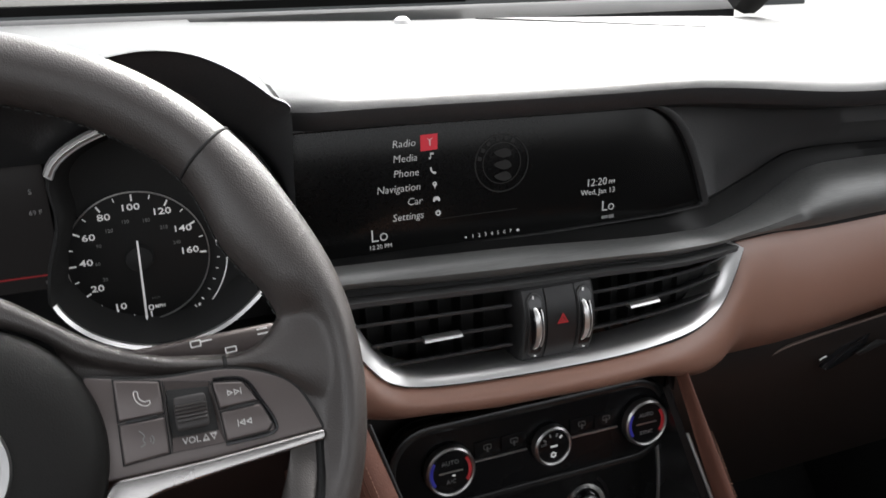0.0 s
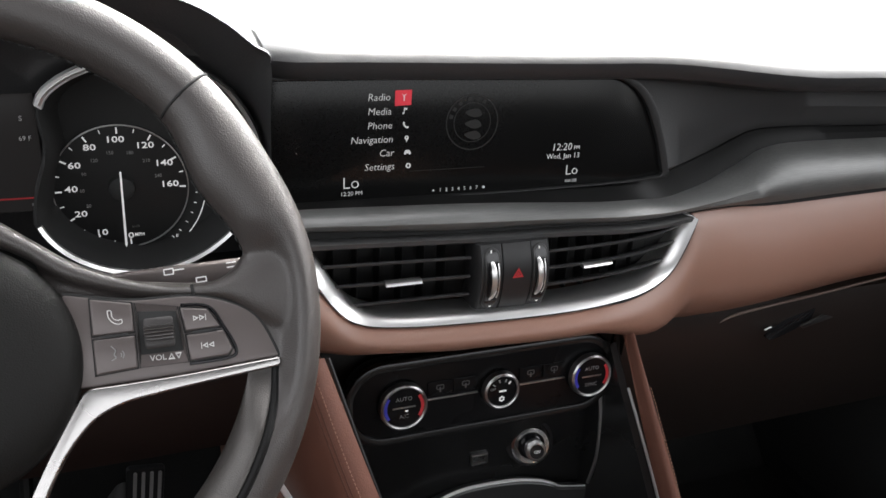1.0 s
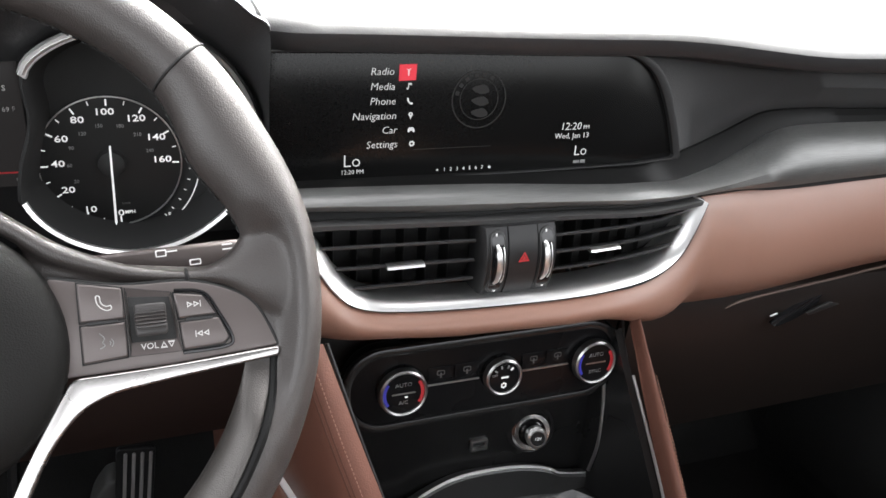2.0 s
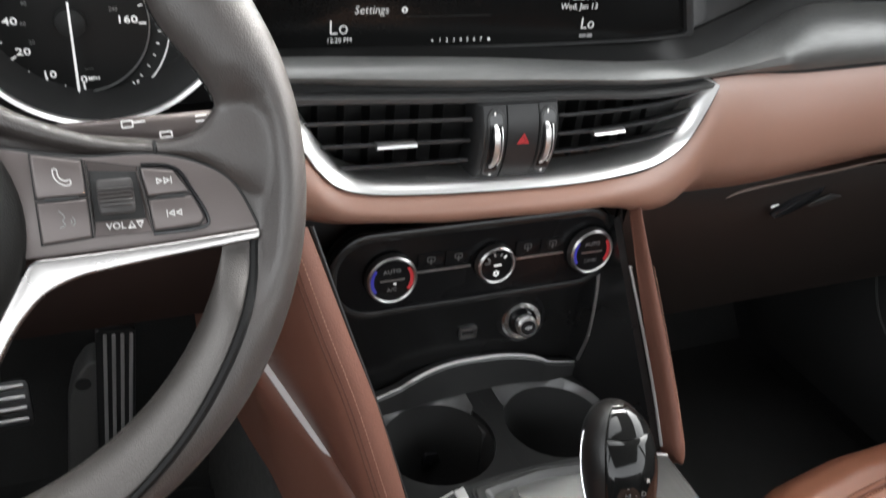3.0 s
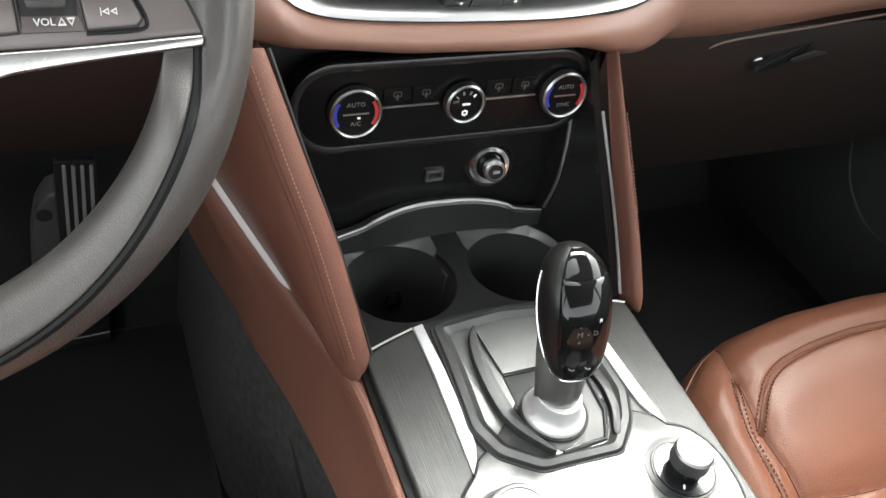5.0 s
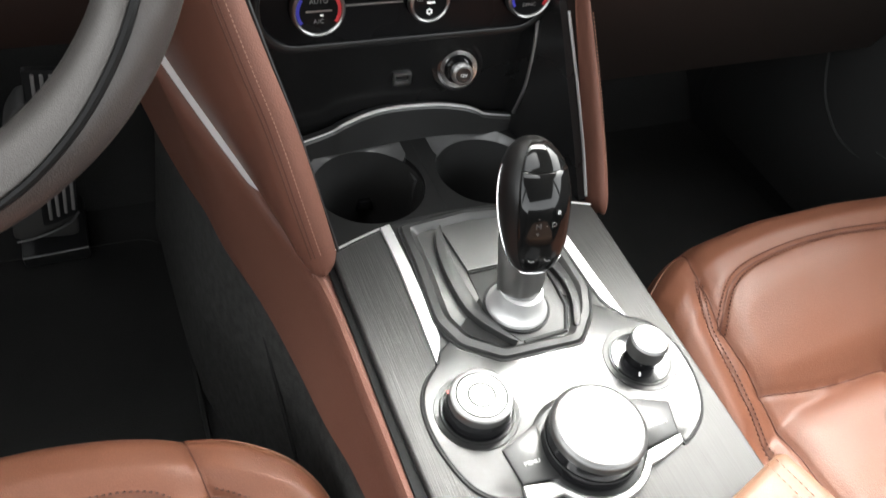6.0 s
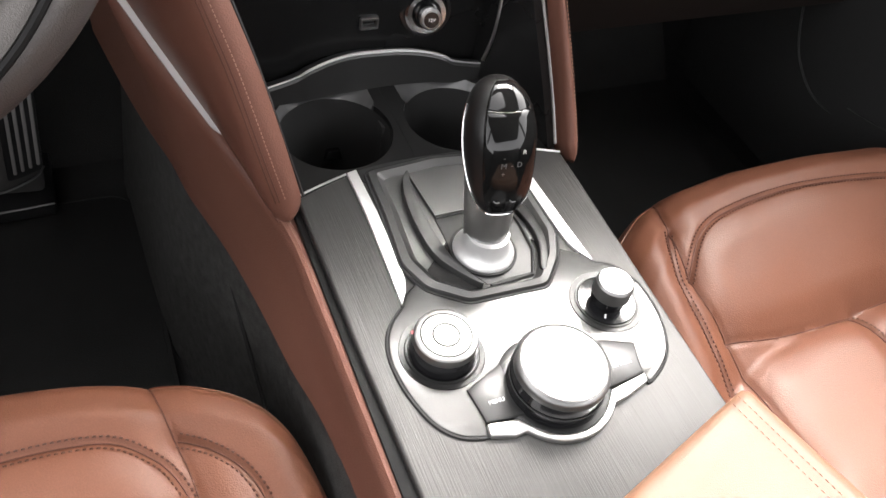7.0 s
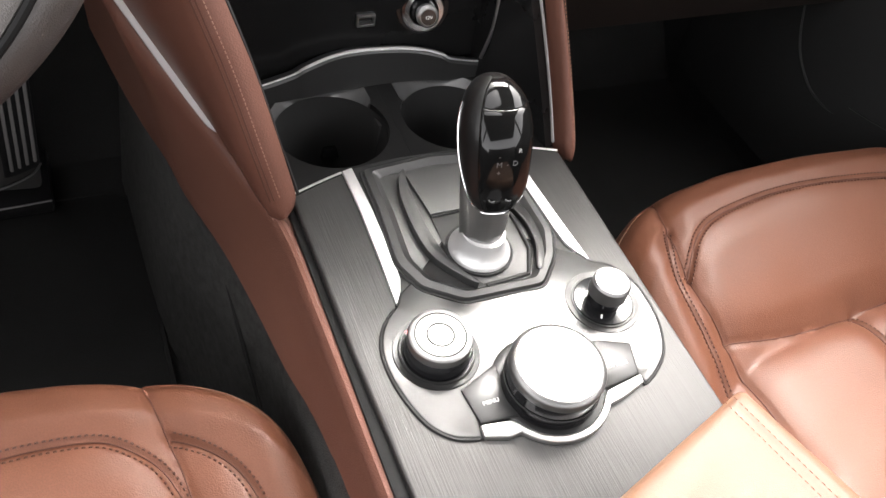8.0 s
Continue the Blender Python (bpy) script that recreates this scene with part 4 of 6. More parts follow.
for text, a, r in (("0", -86, 0.0370), ("10", -117, 0.0370), ("20", -148, 0.0340), ("40", -181, 0.0330), ("60", -211, 0.0340), ("80", -239, 0.0350), ("100", -268, 0.0350), ("120", -301, 0.0350), ("140", -331, 0.0340), ("160", -359, 0.0325)):
    m = DC @ Matrix.Translation((r * math.cos(radians(a)), r * math.sin(radians(a)), 0.001))
    word(text, 0.0062, m @ Matrix.Diagonal((1.38, 1, 1, 1)), WHITE_INK, SPD, "numeral", bold=True)
for text, a in (("20", -152), ("60", -178), ("90", -205), ("120", -232), ("150", -258), ("180", -287), ("210", -314), ("240", -344)):
    m = DC @ Matrix.Translation((0.0262 * math.cos(radians(a)), 0.0262 * math.sin(radians(a)), 0.001))
    word(text, 0.0034, m, GREY_INK, SPD, "small_numeral", bold=True)
word("MPH", 0.0034, DC @ Matrix.Translation((0.0085, -0.0365, 0.001)), WHITE_INK, SPD, bold=True)
word("km/h", 0.0026, DC @ Matrix.Translation((0.0065, -0.0300, 0.001)), GREY_INK, SPD)
part("needle_hub", lathe([(0, 0.0), (0.0095, 0.0), (0.0085, 0.006), (0.005, 0.008), (0, 0.008)], 32, DC), MATTE, SPD)
part("needle", prism([(-0.0006, 0.0135), (0.0006, 0.0135), (0.0008, -0.041), (0.0, -0.043), (-0.0008, -0.041)], 0.0075, 0.0085, DC @ Matrix.Rotation(radians(-1.5), 4, "Z")), WHITE_INK, SPD, "white needle")
arc = [(0.0575 * math.cos(radians(a)), 0.0575 * math.sin(radians(a))) for a in np.linspace(-8, -52, 14)]
part("fuel_arc", tube([tuple(DC @ Vector((x, y, 0.001))) for x, y in arc], 0.00045, n=6, up=(0, -1, 0)), WHITE_INK, SPD, "white fuel gauge arc")
for a in (2, -8, -17, -26, -35, -44, -52):
    part("fuel_mark", box(0.0505, 0.0525, -0.0003, 0.0003, 0.0006, 0.001, 0, 1, DC @ Matrix.Rotation(radians(a), 4, "Z")), WHITE_INK, SPD)
word("F", 0.004, DC @ Matrix.Translation((0.0510, 0.0045, 0.001)), WHITE_INK, SPD, bold=True)
word("E", 0.004, DC @ Matrix.Translation((0.0345, -0.0405, 0.001)), WHITE_INK, SPD, bold=True)
DD = facing(-0.382, 0.1605, 0.742)
word("S", 0.0048, DD @ Matrix.Translation((0.0250, 0.0255, 0.0006)), SOFT_INK, display, bold=True)
word("69 F", 0.0045, DD @ Matrix.Translation((0.0260, 0.0120, 0.0006)), SOFT_INK, display)
part("red_line", box(-0.01, 0.033, -0.0302, -0.0292, 0, 0.0006, 0, 1, DD), RED, display, "thin red line")
part("small_text", box(0.024, 0.031, -0.0355, -0.0335, 0, 0.0006, 0, 1, DD), GREY_INK, display)

# ---------- screen graphics ----------
SC = lambda x, z: facing(x, 0.1475, z)
GL = [c for c in scr.children if c.name.startswith("glass")][0]
for i, text in enumerate(("Radio", "Media", "Phone", "Navigation", "Car", "Settings")):
    z = 0.7772 - 0.0108 * i
    word(text, 0.0078, SC(-0.1045 + 0.0008 * i, z), SCREEN_TEXT, GL, "menu_word", align="RIGHT", shear=0.15)
tile = [(-0.0068, -0.006), (0.0062, -0.0055), (0.0066, 0.006), (-0.0066, 0.0058)]
part("menu_tile", prism(tile, -0.0001, 0.0002, SC(-0.0942, 0.7765)), SCREEN_RED, GL, "red highlighted menu tile")
for i in range(6):
    x, z = -0.0938 + 0.0009 * i, 0.7772 - 0.0108 * i
    if i == 0:
        ic = prism([(-0.0004, -0.003), (0.0004, -0.003), (0.0006, 0.001), (0.0022, 0.0025), (0.0, 0.0015), (-0.0022, 0.0025), (-0.0006, 0.001)], 0.0002, 0.0005, SC(x, z))
    elif i == 1:
        ic = prism([(-0.0020, -0.0022), (-0.0006, -0.0022), (-0.0002, 0.0012), (0.0018, 0.0008), (0.0018, 0.0024), (-0.0008, 0.0026), (-0.0010, -0.0008), (-0.0020, -0.0010)], 0, 0.0004, SC(x, z))
    elif i == 2:
        ic = prism(curve([(-0.0022, 0.0024), (-0.0010, 0.0022), (-0.0010, 0.0006), (0.0004, -0.0010), (0.0020, -0.0010), (0.0022, -0.0022), (0.0006, -0.0026), (-0.0018, -0.0004)], 3, True), 0, 0.0004, SC(x, z))
    elif i == 3:
        ic = ringplate([(0.0017 * math.cos(a), 0.0008 + 0.0017 * math.sin(a) - (0.0022 if abs(a - 4.712) < 0.3 else 0)) for a in np.linspace(0, 6.283, 17)[:-1]], [(0.0006 * math.cos(a), 0.0010 + 0.0006 * math.sin(a)) for a in np.linspace(0, 6.283, 17)[:-1]], 0, 0.0004, SC(x, z))
    elif i == 4:
        ic = prism([(-0.0026, -0.0018), (-0.0014, -0.0018), (-0.0012, -0.0008), (0.0012, -0.0008), (0.0014, -0.0018), (0.0026, -0.0018), (0.0026, 0.0002), (0.0016, 0.0018), (-0.0016, 0.0018), (-0.0026, 0.0002)], 0, 0.0004, SC(x, z))
    else:
        ic = ringplate([((0.0024 if k % 2 else 0.0019) * math.cos(k * math.pi / 8), (0.0024 if k % 2 else 0.0019) * math.sin(k * math.pi / 8)) for k in range(16)], circle(0.0010, 16), 0, 0.0004, SC(x, z))
    part("menu_icon", ic, SCREEN_TEXT, GL)
word("Lo", 0.0135, SC(-0.1355, 0.7115), SCREEN_TEXT, GL, "readout")
word("12:20 PM", 0.0047, SC(-0.1350, 0.7032), SCREEN_TEXT, GL, "readout")
word("12:20", 0.0088, SC(0.0465, 0.7312), SCREEN_TEXT, GL, "clock", shear=0.1)
word("PM", 0.0046, SC(0.0610, 0.7302), SCREEN_TEXT, GL, "clock")
word("Wed, Jan 13", 0.0064, SC(0.0485, 0.7235), SCREEN_TEXT, GL, "date")
word("Lo", 0.0122, SC(0.0580, 0.7105), SCREEN_TEXT, GL, "readout")
part("small_text", box(-0.0058, 0.0, -0.0012, 0.0012, 0, 0.0003, 0, 1, SC(0.0580, 0.7015)), GREY_INK, GL)
part("small_text", box(0.0008, 0.0055, -0.0014, 0.0014, 0, 0.0003, 0, 1, SC(0.0580, 0.7015)), GREY_INK, GL)
for i, text in enumerate(("1", "2", "3", "4", "5", "6", "7")):
    word(text, 0.0042, SC(-0.0615 + 0.0053 * i, 0.7012), SCREEN_TEXT, GL, "page_number")
for x in (-0.0675, -0.0235):
    part("page_arrow", prism(circle(0.0011, 3 if x < -0.05 else 10, a0=math.pi), 0, 0.0003, SC(x, 0.7012)), SCREEN_TEXT, GL)
part("menu_rule", box(-0.088, -0.024, -0.0002, 0.0002, 0, 0.0002, 0, 1, SC(0, 0.7185)), SCREEN_DIM, GL)
EM = SC(-0.0365, 0.7555)
part("emblem_ring", ringplate(circle(0.0225, 48), circle(0.0215, 48), 0, 0.0002, EM), SCREEN_DIM, GL, "dim grey round emblem")
part("emblem_ring", ringplate(circle(0.0160, 48), circle(0.0153, 48), 0, 0.0002, EM), SCREEN_DIM, GL)
for a in (165, 145, 125, 100, 80, 60):
    part("emblem_bar", box(0.0173, 0.0203, -0.0016, 0.0016, 0, 0.0002, 0, 1, EM @ Matrix.Rotation(radians(a), 4, "Z")), SCREEN_DIM, GL)
for k in range(3):
    part("emblem_shape", prism(curve([(-0.006, 0.009 - 0.009 * k), (0.004, 0.011 - 0.009 * k), (0.008, 0.006 - 0.009 * k), (0.002, 0.004 - 0.009 * k), (-0.004, 0.006 - 0.009 * k)], 4, True), 0, 0.0002, EM), SCREEN_DIM, GL)

# ---------- climate panel graphics, sockets ----------
for x, r, lo in ((-0.1, 0.0205, "A/C"), (0.079, 0.0205, "SYNC")):
    m = KM(x) @ Matrix.Translation((0, 0, 0.0093))
    word("AUTO", 0.0052, m @ Matrix.Translation((0, 0.0075, 0)), GREY_INK, clim)
    word(lo, 0.0050, m @ Matrix.Translation((0, -0.0085, 0)), GREY_INK, clim)
    part("bar", box(-0.010, 0.010, -0.0006, 0.0006, 0, 0.0005, 0, 1, m), SATIN, clim)
    if x < 0:
        part("lamp_dot", box(0.001, 0.0035, -0.0042, -0.0028, 0, 0.0004, 0, 1, m), WHITE_INK, clim)
    for col, a0 in ((RED, 0), (BLUE, 180)):
        arc = [radians(a0 + a) for a in np.linspace(-36, 36, 12)]
        part("warm_arc" if a0 == 0 else "cold_arc", ringarc(r - 0.0056, r - 0.0030, arc, m), col, clim, "red arc" if a0 == 0 else "blue arc")
m = KM(-0.0105) @ Matrix.Translation((0, 0, 0.0093))
part("bar", box(-0.0036, 0.0030, -0.0008, 0.0008, 0, 0.0004, 0, 1, m @ Matrix.Translation((0.001, 0, 0))), WHITE_INK, clim)
part("fan_icon", ringplate([((0.0030 if k % 2 else 0.0022) * math.cos(k * math.pi / 6), (0.0030 if k % 2 else 0.0022) * math.sin(k * math.pi / 6)) for k in range(12)], circle(0.0013, 12), 0, 0.0004, m @ Matrix.Translation((0, -0.0075, 0))), WHITE_INK, clim)
word("OFF", 0.0032, m @ Matrix.Translation((-0.0085, 0.0025, 0)), GREY_INK, clim)
for k, a in enumerate((140, 105, 70, 45)):
    part("level_mark", box(0.0085, 0.0115, -0.0007, 0.0007, 0, 0.0004, 0, 1, m @ Matrix.Rotation(radians(a), 4, "Z")), GREY_INK if k < 3 else WHITE_INK, clim)
CP = lambda x, z: facing(x, 0.1195, z, 4)
for x0, x1 in ((-0.077, -0.030), (0.009, 0.056)):
    xm, hw = (x0 + x1) / 2, (x1 - x0) / 2
    part("button_rule", box(-hw, hw, -0.0007, 0.0007, -0.001, 0.0012, 0.0003, 1, CP(xm, 0.5235)), SATIN, clim, "thin silver rule")
    for s in (-1, 1):
        bt = part("button", box(-hw / 2 + 0.0006, hw / 2 - 0.0006, -0.0065, 0.0065, -0.001, 0.0006, 0.0005, 2, CP(xm + s * hw / 2, 0.5335)), CLIMATE, clim, "black climate button")
        part("button_icon", ringplate(stadium(-0.0034, 0.0034, -0.0022, 0.0022, 0.001, 2), stadium(-0.0028, 0.0028, -0.0016, 0.0016, 0.0006, 2), 0.0006, 0.0009, CP(xm + s * hw / 2, 0.5345)), DIM_INK, clim)
        part("button_icon", box(-0.0006, 0.0006, -0.0045, 0.0, 0.0006, 0.0009, 0, 1, CP(xm + s * hw / 2, 0.5345)), DIM_INK, clim)
part("panel_rim", ringplate(stadium(-0.1285, 0.1285, -0.0385, 0.0385, 0.0355, 8), stadium(-0.1205, 0.1205, -0.0305, 0.0305, 0.0275, 8), -0.006, 0.0034, CLIM, 0.0030), STACK, stack, "rounded black rim")
usb = thing("usb_port", (-0.0145, 0.137, 0.4355), "usb port in a small bright metal frame", "usb port")
UM = facing(-0.0145, 0.1400, 0.4355)
part("frame", ringplate(stadium(-0.0085, 0.0085, -0.0058, 0.0058, 0.0012, 2), stadium(-0.0065, 0.0065, -0.0032, 0.0032, 0.0006, 2), -0.002, 0.0022, UM, 0.0004), SATIN, usb, "bright metal frame")
part("socket", box(-0.0065, 0.0065, -0.0032, 0.0032, -0.004, -0.001, 0, 1, UM), MATTE, usb)
part("tongue", box(-0.0048, 0.0048, 0.0, 0.0015, -0.001, 0.0010, 0, 1, UM), PLASTIC, usb)
sock = thing("power_socket", (0.040, 0.137, 0.440), "twelve volt socket with a chrome ring and plug", "power socket")
SM = facing(0.0385, 0.140, 0.4405, 14, -8)
part("bezel", lathe([(0.0105, 0.001), (0.0135, 0.0045), (0.0175, 0.0050), (0.0195, 0.0030), (0.0198, -0.004), (0.0105, -0.004)], 40, SM), POLISH, sock, "chrome socket ring")
part("collar", lathe([(0, 0.0), (0.0115, 0.0), (0.0115, 0.006), (0.0095, 0.010), (0, 0.010)], 32, SM), GLOSS, sock)
part("plug", lathe([(0, 0.006), (0.0090, 0.006), (0.0092, 0.009), (0.0086, 0.012), (0.0092, 0.014), (0.0099, 0.0155), (0.0097, 0.019), (0.0080, 0.0203), (0, 0.0203)], 36, SM), SATIN, sock, "satin metal plug")
part("plug_face", lathe([(0, 0.0200), (0.0070, 0.0200), (0.0070, 0.0210), (0, 0.0210)], 30, SM), GLOSS, sock)
word("12V", 0.0042, SM @ Matrix.Translation((0, 0, 0.0212)), WHITE_INK, sock)
part("socket_hood", lathe([(0.0205, -0.004), (0.0245, -0.004), (0.0235, 0.003), (0.0205, 0.003)], 40, SM @ Matrix.Translation((-0.001, 0.003, 0))), GLOSS, sock)
# soft highlight down the fold of the stack's side, drawn as a satin rod
part("stack_edge", tube(curve([(0.0960, 0.118, 0.50), (0.0985, 0.116, 0.47), (0.0985, 0.115, 0.43), (0.0945, 0.118, 0.398)], 5), 0.0017, 0.0017, 8, up=(0, -1, 0)), SATIN, stack)

# ---------- cup holder details ----------
part("cup_divider", box(-0.0148, 0.0116, 0.085, 0.1385, 0.26, 0.362, 0.001), MATTE, cons)
part("divider_edge", box(-0.0150, 0.0118, 0.1385, 0.1400, 0.360, 0.3735, 0.0006), CUP_RIM, cons)
part("cup_grip", prism([(-0.009, 0), (0.009, 0), (0.006, 0.012), (-0.006, 0.012)], 0, 0.006, Matrix.Translation((-0.047, 0.1225, 0.300)) @ Matrix.Rotation(radians(85), 4, "X"), 0.001), GLOSS, cons)
part("cup_grip", prism([(-0.004, 0), (0.004, 0), (0.003, 0.010), (-0.003, 0.010)], 0, 0.005, Matrix.Translation((0.0115, 0.070, 0.335)) @ Matrix.Rotation(radians(60), 4, "X"), 0.001), LIP, cons)

# ---------- leather side: bright strip and stitching ----------
SV = [(-0.158, 0.060, 0.401), (-0.166, 0.071, 0.411), (-0.184, 0.094, 0.438), (-0.206, 0.122, 0.474), (-0.224, 0.145, 0.505)]
rings, path = [], [Vector(p) for p in curve(SV, 6)]
for i, p in enumerate(path):
    d = (path[min(len(path) - 1, i + 1)] - path[max(0, i - 1)]).normalized()
    side = d.cross(Vector((-0.1, -0.75, 0.66))).normalized()
    n = side.cross(d)
    w = 0.0004 + 0.0036 * min(1, i / len(path) * 5.5)
    rings.append([p + side * w * u + n * v for u, v in ((-1, -0.002), (-1, 0.0006), (-0.85, 0.0012), (0.85, 0.0012), (1, 0.0006), (1, -0.002))])
part("bright_strip", loft(rings), STRIP_SILVER, cons, "satin silver strip")
for p in [c for c in cons.children if c.name.startswith("pillar")]:
    left = p.name.startswith("pillar_left")
    pts = [(-0.186, 0.066, 0.604), (-0.168, 0.041, 0.539), (-0.152, 0.021, 0.485), (-0.139, 0.001, 0.431), (-0.129, -0.013, 0.390)] if left else [(0.118, 0.080, 0.52), (0.127, 0.052, 0.466), (0.1325, 0.024, 0.417), (0.1345, 0.002, 0.38)]
    c = curve(pts, 8)
    if left:
        part("stitching", stitches([(q[0] - 0.0012, q[1] - 0.0027, q[2] + 0.0061) for q in c], up=(0, -0.6, 0.8)), THREAD, p, "tan stitching")
        for k_, dy, dz in ((0.60, -0.0008, 0.0034), (0.40, -0.0016, 0.0044)):
            part("seam", tube([(q[0] - k_ * 0.0138, q[1] + dy, q[2] + dz) for q in c], 0.0006, n=6), SEAM, p)
    else:
        part("stitching", stitches([(q[0] + 0.0030, q[1] - 0.0014, q[2] + 0.0048) for q in c], up=(0, -0.6, 0.8)), THREAD, p, "tan stitching")
    e = curve([(q[0] + (0.0140 if left else -0.0140), q[1] + (0.004 if left else 0.008), q[2] + 0.002) for q in pts], 8)
    part("edge_trim", tube(e, 0.0014, n=6), SATIN if not left else PLASTIC, p, "thin edge trim")

# ---------- console top ----------
MX = 0.008


def mirror(pts):
    return [(MX - p[0], p[1]) for p in pts][::-1]


STRIP = [(-0.0715, 0.0165), (-0.0630, 0.0185), (-0.0620, -0.030), (-0.0635, -0.085), (-0.0650, -0.100), (-0.0685, -0.110), (-0.0755, -0.1205), (-0.0735, -0.08), (-0.0715, -0.03)]
part("silver_strip", prism(STRIP, 0.378, 0.3826, None, 0.0006), BRIGHT, cons, "satin silver strip")
part("silver_strip", prism(mirror(STRIP), 0.378, 0.3826, None, 0.0006), BRIGHT, cons, "satin silver strip")
FRAME = rounded([(-0.0575, 0.013), (-0.0590, -0.030), (-0.0640, -0.088), (-0.0545, -0.113), (-0.028, -0.1325), (0.036, -0.1345), (0.0570, -0.112), (0.0680, -0.088), (0.0680, -0.030), (0.0640, 0.012), (0.003, 0.0185)], 0.005, 3)
PLATE = [(-0.0755, -0.1215), (-0.0700, -0.112)] + [(-0.052, -0.10), (0.003, -0.05), (0.06, -0.10), (0.078, -0.112), (0.0835, -0.1215)] + [tuple(q) for q in curve([(0.0835, -0.1215), (0.098, -0.130), (0.107, -0.148), (0.1085, -0.168), (0.105, -0.190), (0.095, -0.211), (0.080, -0.224), (0.066, -0.231)], 4)[1:]] + [(0.065, -0.224), (0.04, -0.215), (0.0, -0.20), (-0.04, -0.215), (-0.057, -0.225), (-0.059, -0.2335)] + [tuple(q) for q in curve([(-0.059, -0.2335), (-0.076, -0.228), (-0.089, -0.214), (-0.097, -0.190), (-0.0995, -0.167), (-0.097, -0.149), (-0.089, -0.134), (-0.0755, -0.1215)], 4)[1:-1]]
part("control_plate", prism([(p[0], p[1]) for p in PLATE], 0.376, 0.3822, None, 0.0030, 4), GREY_PLASTIC, cons, "satin grey control plate")
part("plate_groove", tube([(p[0], p[1], 0.3806) for p in PLATE if not -0.054 < p[0] < 0.062], 0.0013, n=6, closed=False), MATTE, cons)
INN = [((p[0] - 0.003) * 0.80 + 0.003, (p[1] + 0.06) * 0.86 - 0.06) for p in FRAME]
MID = [((p[0] - 0.003) * 0.975 + 0.003, (p[1] + 0.06) * 0.98 - 0.06) for p in FRAME]
CREST = [((p[0] - 0.003) * 0.89 + 0.003, (p[1] + 0.06) * 0.92 - 0.06) for p in FRAME]
gate = part("gear_gate", loft([[(p[0], p[1], 0.3790) for p in FRAME], [(p[0], p[1], 0.3822) for p in FRAME], [(p[0], p[1], 0.3852) for p in MID], [(p[0], p[1], 0.3865) for p in CREST], [(p[0], p[1], 0.3820) for p in INN], [(p[0], p[1], 0.3790) for p in INN]], loop=True), GATE, cons, "faceted grey gear gate frame")
part("gate_groove", tube([((p[0] - 0.003) * 1.010 + 0.003, (p[1] + 0.06) * 1.010 - 0.06, 0.3816) for p in FRAME], 0.0015, n=6, closed=True), MATTE, gate)
part("gate_floor", prism([((p[0] - 0.003) * 0.82 + 0.003, (p[1] + 0.06) * 0.88 - 0.06) for p in FRAME], 0.3785, 0.3818, None, 0), FLOOR_GREY, gate)
LEAF = curve([(-0.025, 0.002), (-0.0285, -0.019), (-0.0300, -0.060), (-0.0255, -0.097), (-0.0130, -0.123), (-0.024, -0.112), (-0.0385, -0.085), (-0.0400, -0.040), (-0.034, -0.010)], 4, True)
part("gate_blade", prism([(p[0], p[1]) for p in LEAF], 0.3812, 0.3888, None, 0.0022, 3), GATE, gate, "curved raised blade")
# this right-hand piece is dark to stand for the black slot there
part("gate_blade", prism([(p[0] + 0.003, p[1]) for p in curve([(0.040, -0.045), (0.0455, -0.075), (0.0430, -0.098), (0.034, -0.119), (0.039, -0.120), (0.0500, -0.098), (0.0530, -0.072), (0.048, -0.045)], 4, True)], 0.3812, 0.3868, None, 0.0016, 3), DISH, gate)
part("gate_step", prism([(-0.021, -0.0485), (0.042, -0.0485), (0.040, -0.10), (0.030, -0.119), (-0.008, -0.121), (-0.022, -0.095)], 0.3812, 0.3826, None, 0.0004), GATE, gate)
part("gate_panel", loft([[(-0.0245, -0.002, 0.3818), (-0.0245, -0.002, 0.3850), (-0.0205, -0.0472, 0.3842), (-0.0205, -0.0472, 0.3818)], [(0.044, 0.000, 0.3818), (0.044, 0.000, 0.3850), (0.041, -0.0472, 0.3842), (0.041, -0.0472, 0.3818)]]), FLOOR_GREY, gate, "flat bright gate panel")
# dark rods draw the shadow lines of the steps and the right-hand slot
part("gate_slot", tube([(-0.0205, -0.0488, 0.3830), (0.041, -0.0488, 0.3830)], 0.0012, n=6), MATTE, gate)
part("gate_slot", tube([(-0.006, -0.1232, 0.3822), (0.030, -0.1210, 0.3822), (0.0415, -0.099, 0.3825), (0.0435, -0.072, 0.3825), (0.041, -0.046, 0.3825)], 0.0019, n=6), MATTE, gate)
part("top_edge", tube(curve([(-0.1195, 0.0015, 0.3798), (-0.095, 0.010, 0.3802), (-0.072, 0.0172, 0.3802)], 5), 0.0010, n=6), CHROME, cons, "thin bright front edge")
part("top_edge", tube(curve([(0.0785, 0.0162, 0.3802), (0.10, 0.009, 0.3802), (0.121, 0.0012, 0.3798)], 5), 0.0010, n=6), CHROME, cons, "thin bright front edge")
part("front_shelf", prism([(p[0], p[1]) for p in curve([(-0.071, 0.0175), (-0.03, 0.0225), (0.02, 0.022), (0.078, 0.0165)], 4)] + [(0.06, -0.002), (-0.055, -0.002)], 0.377, 0.3808, None, 0.0004), PLASTIC, cons)

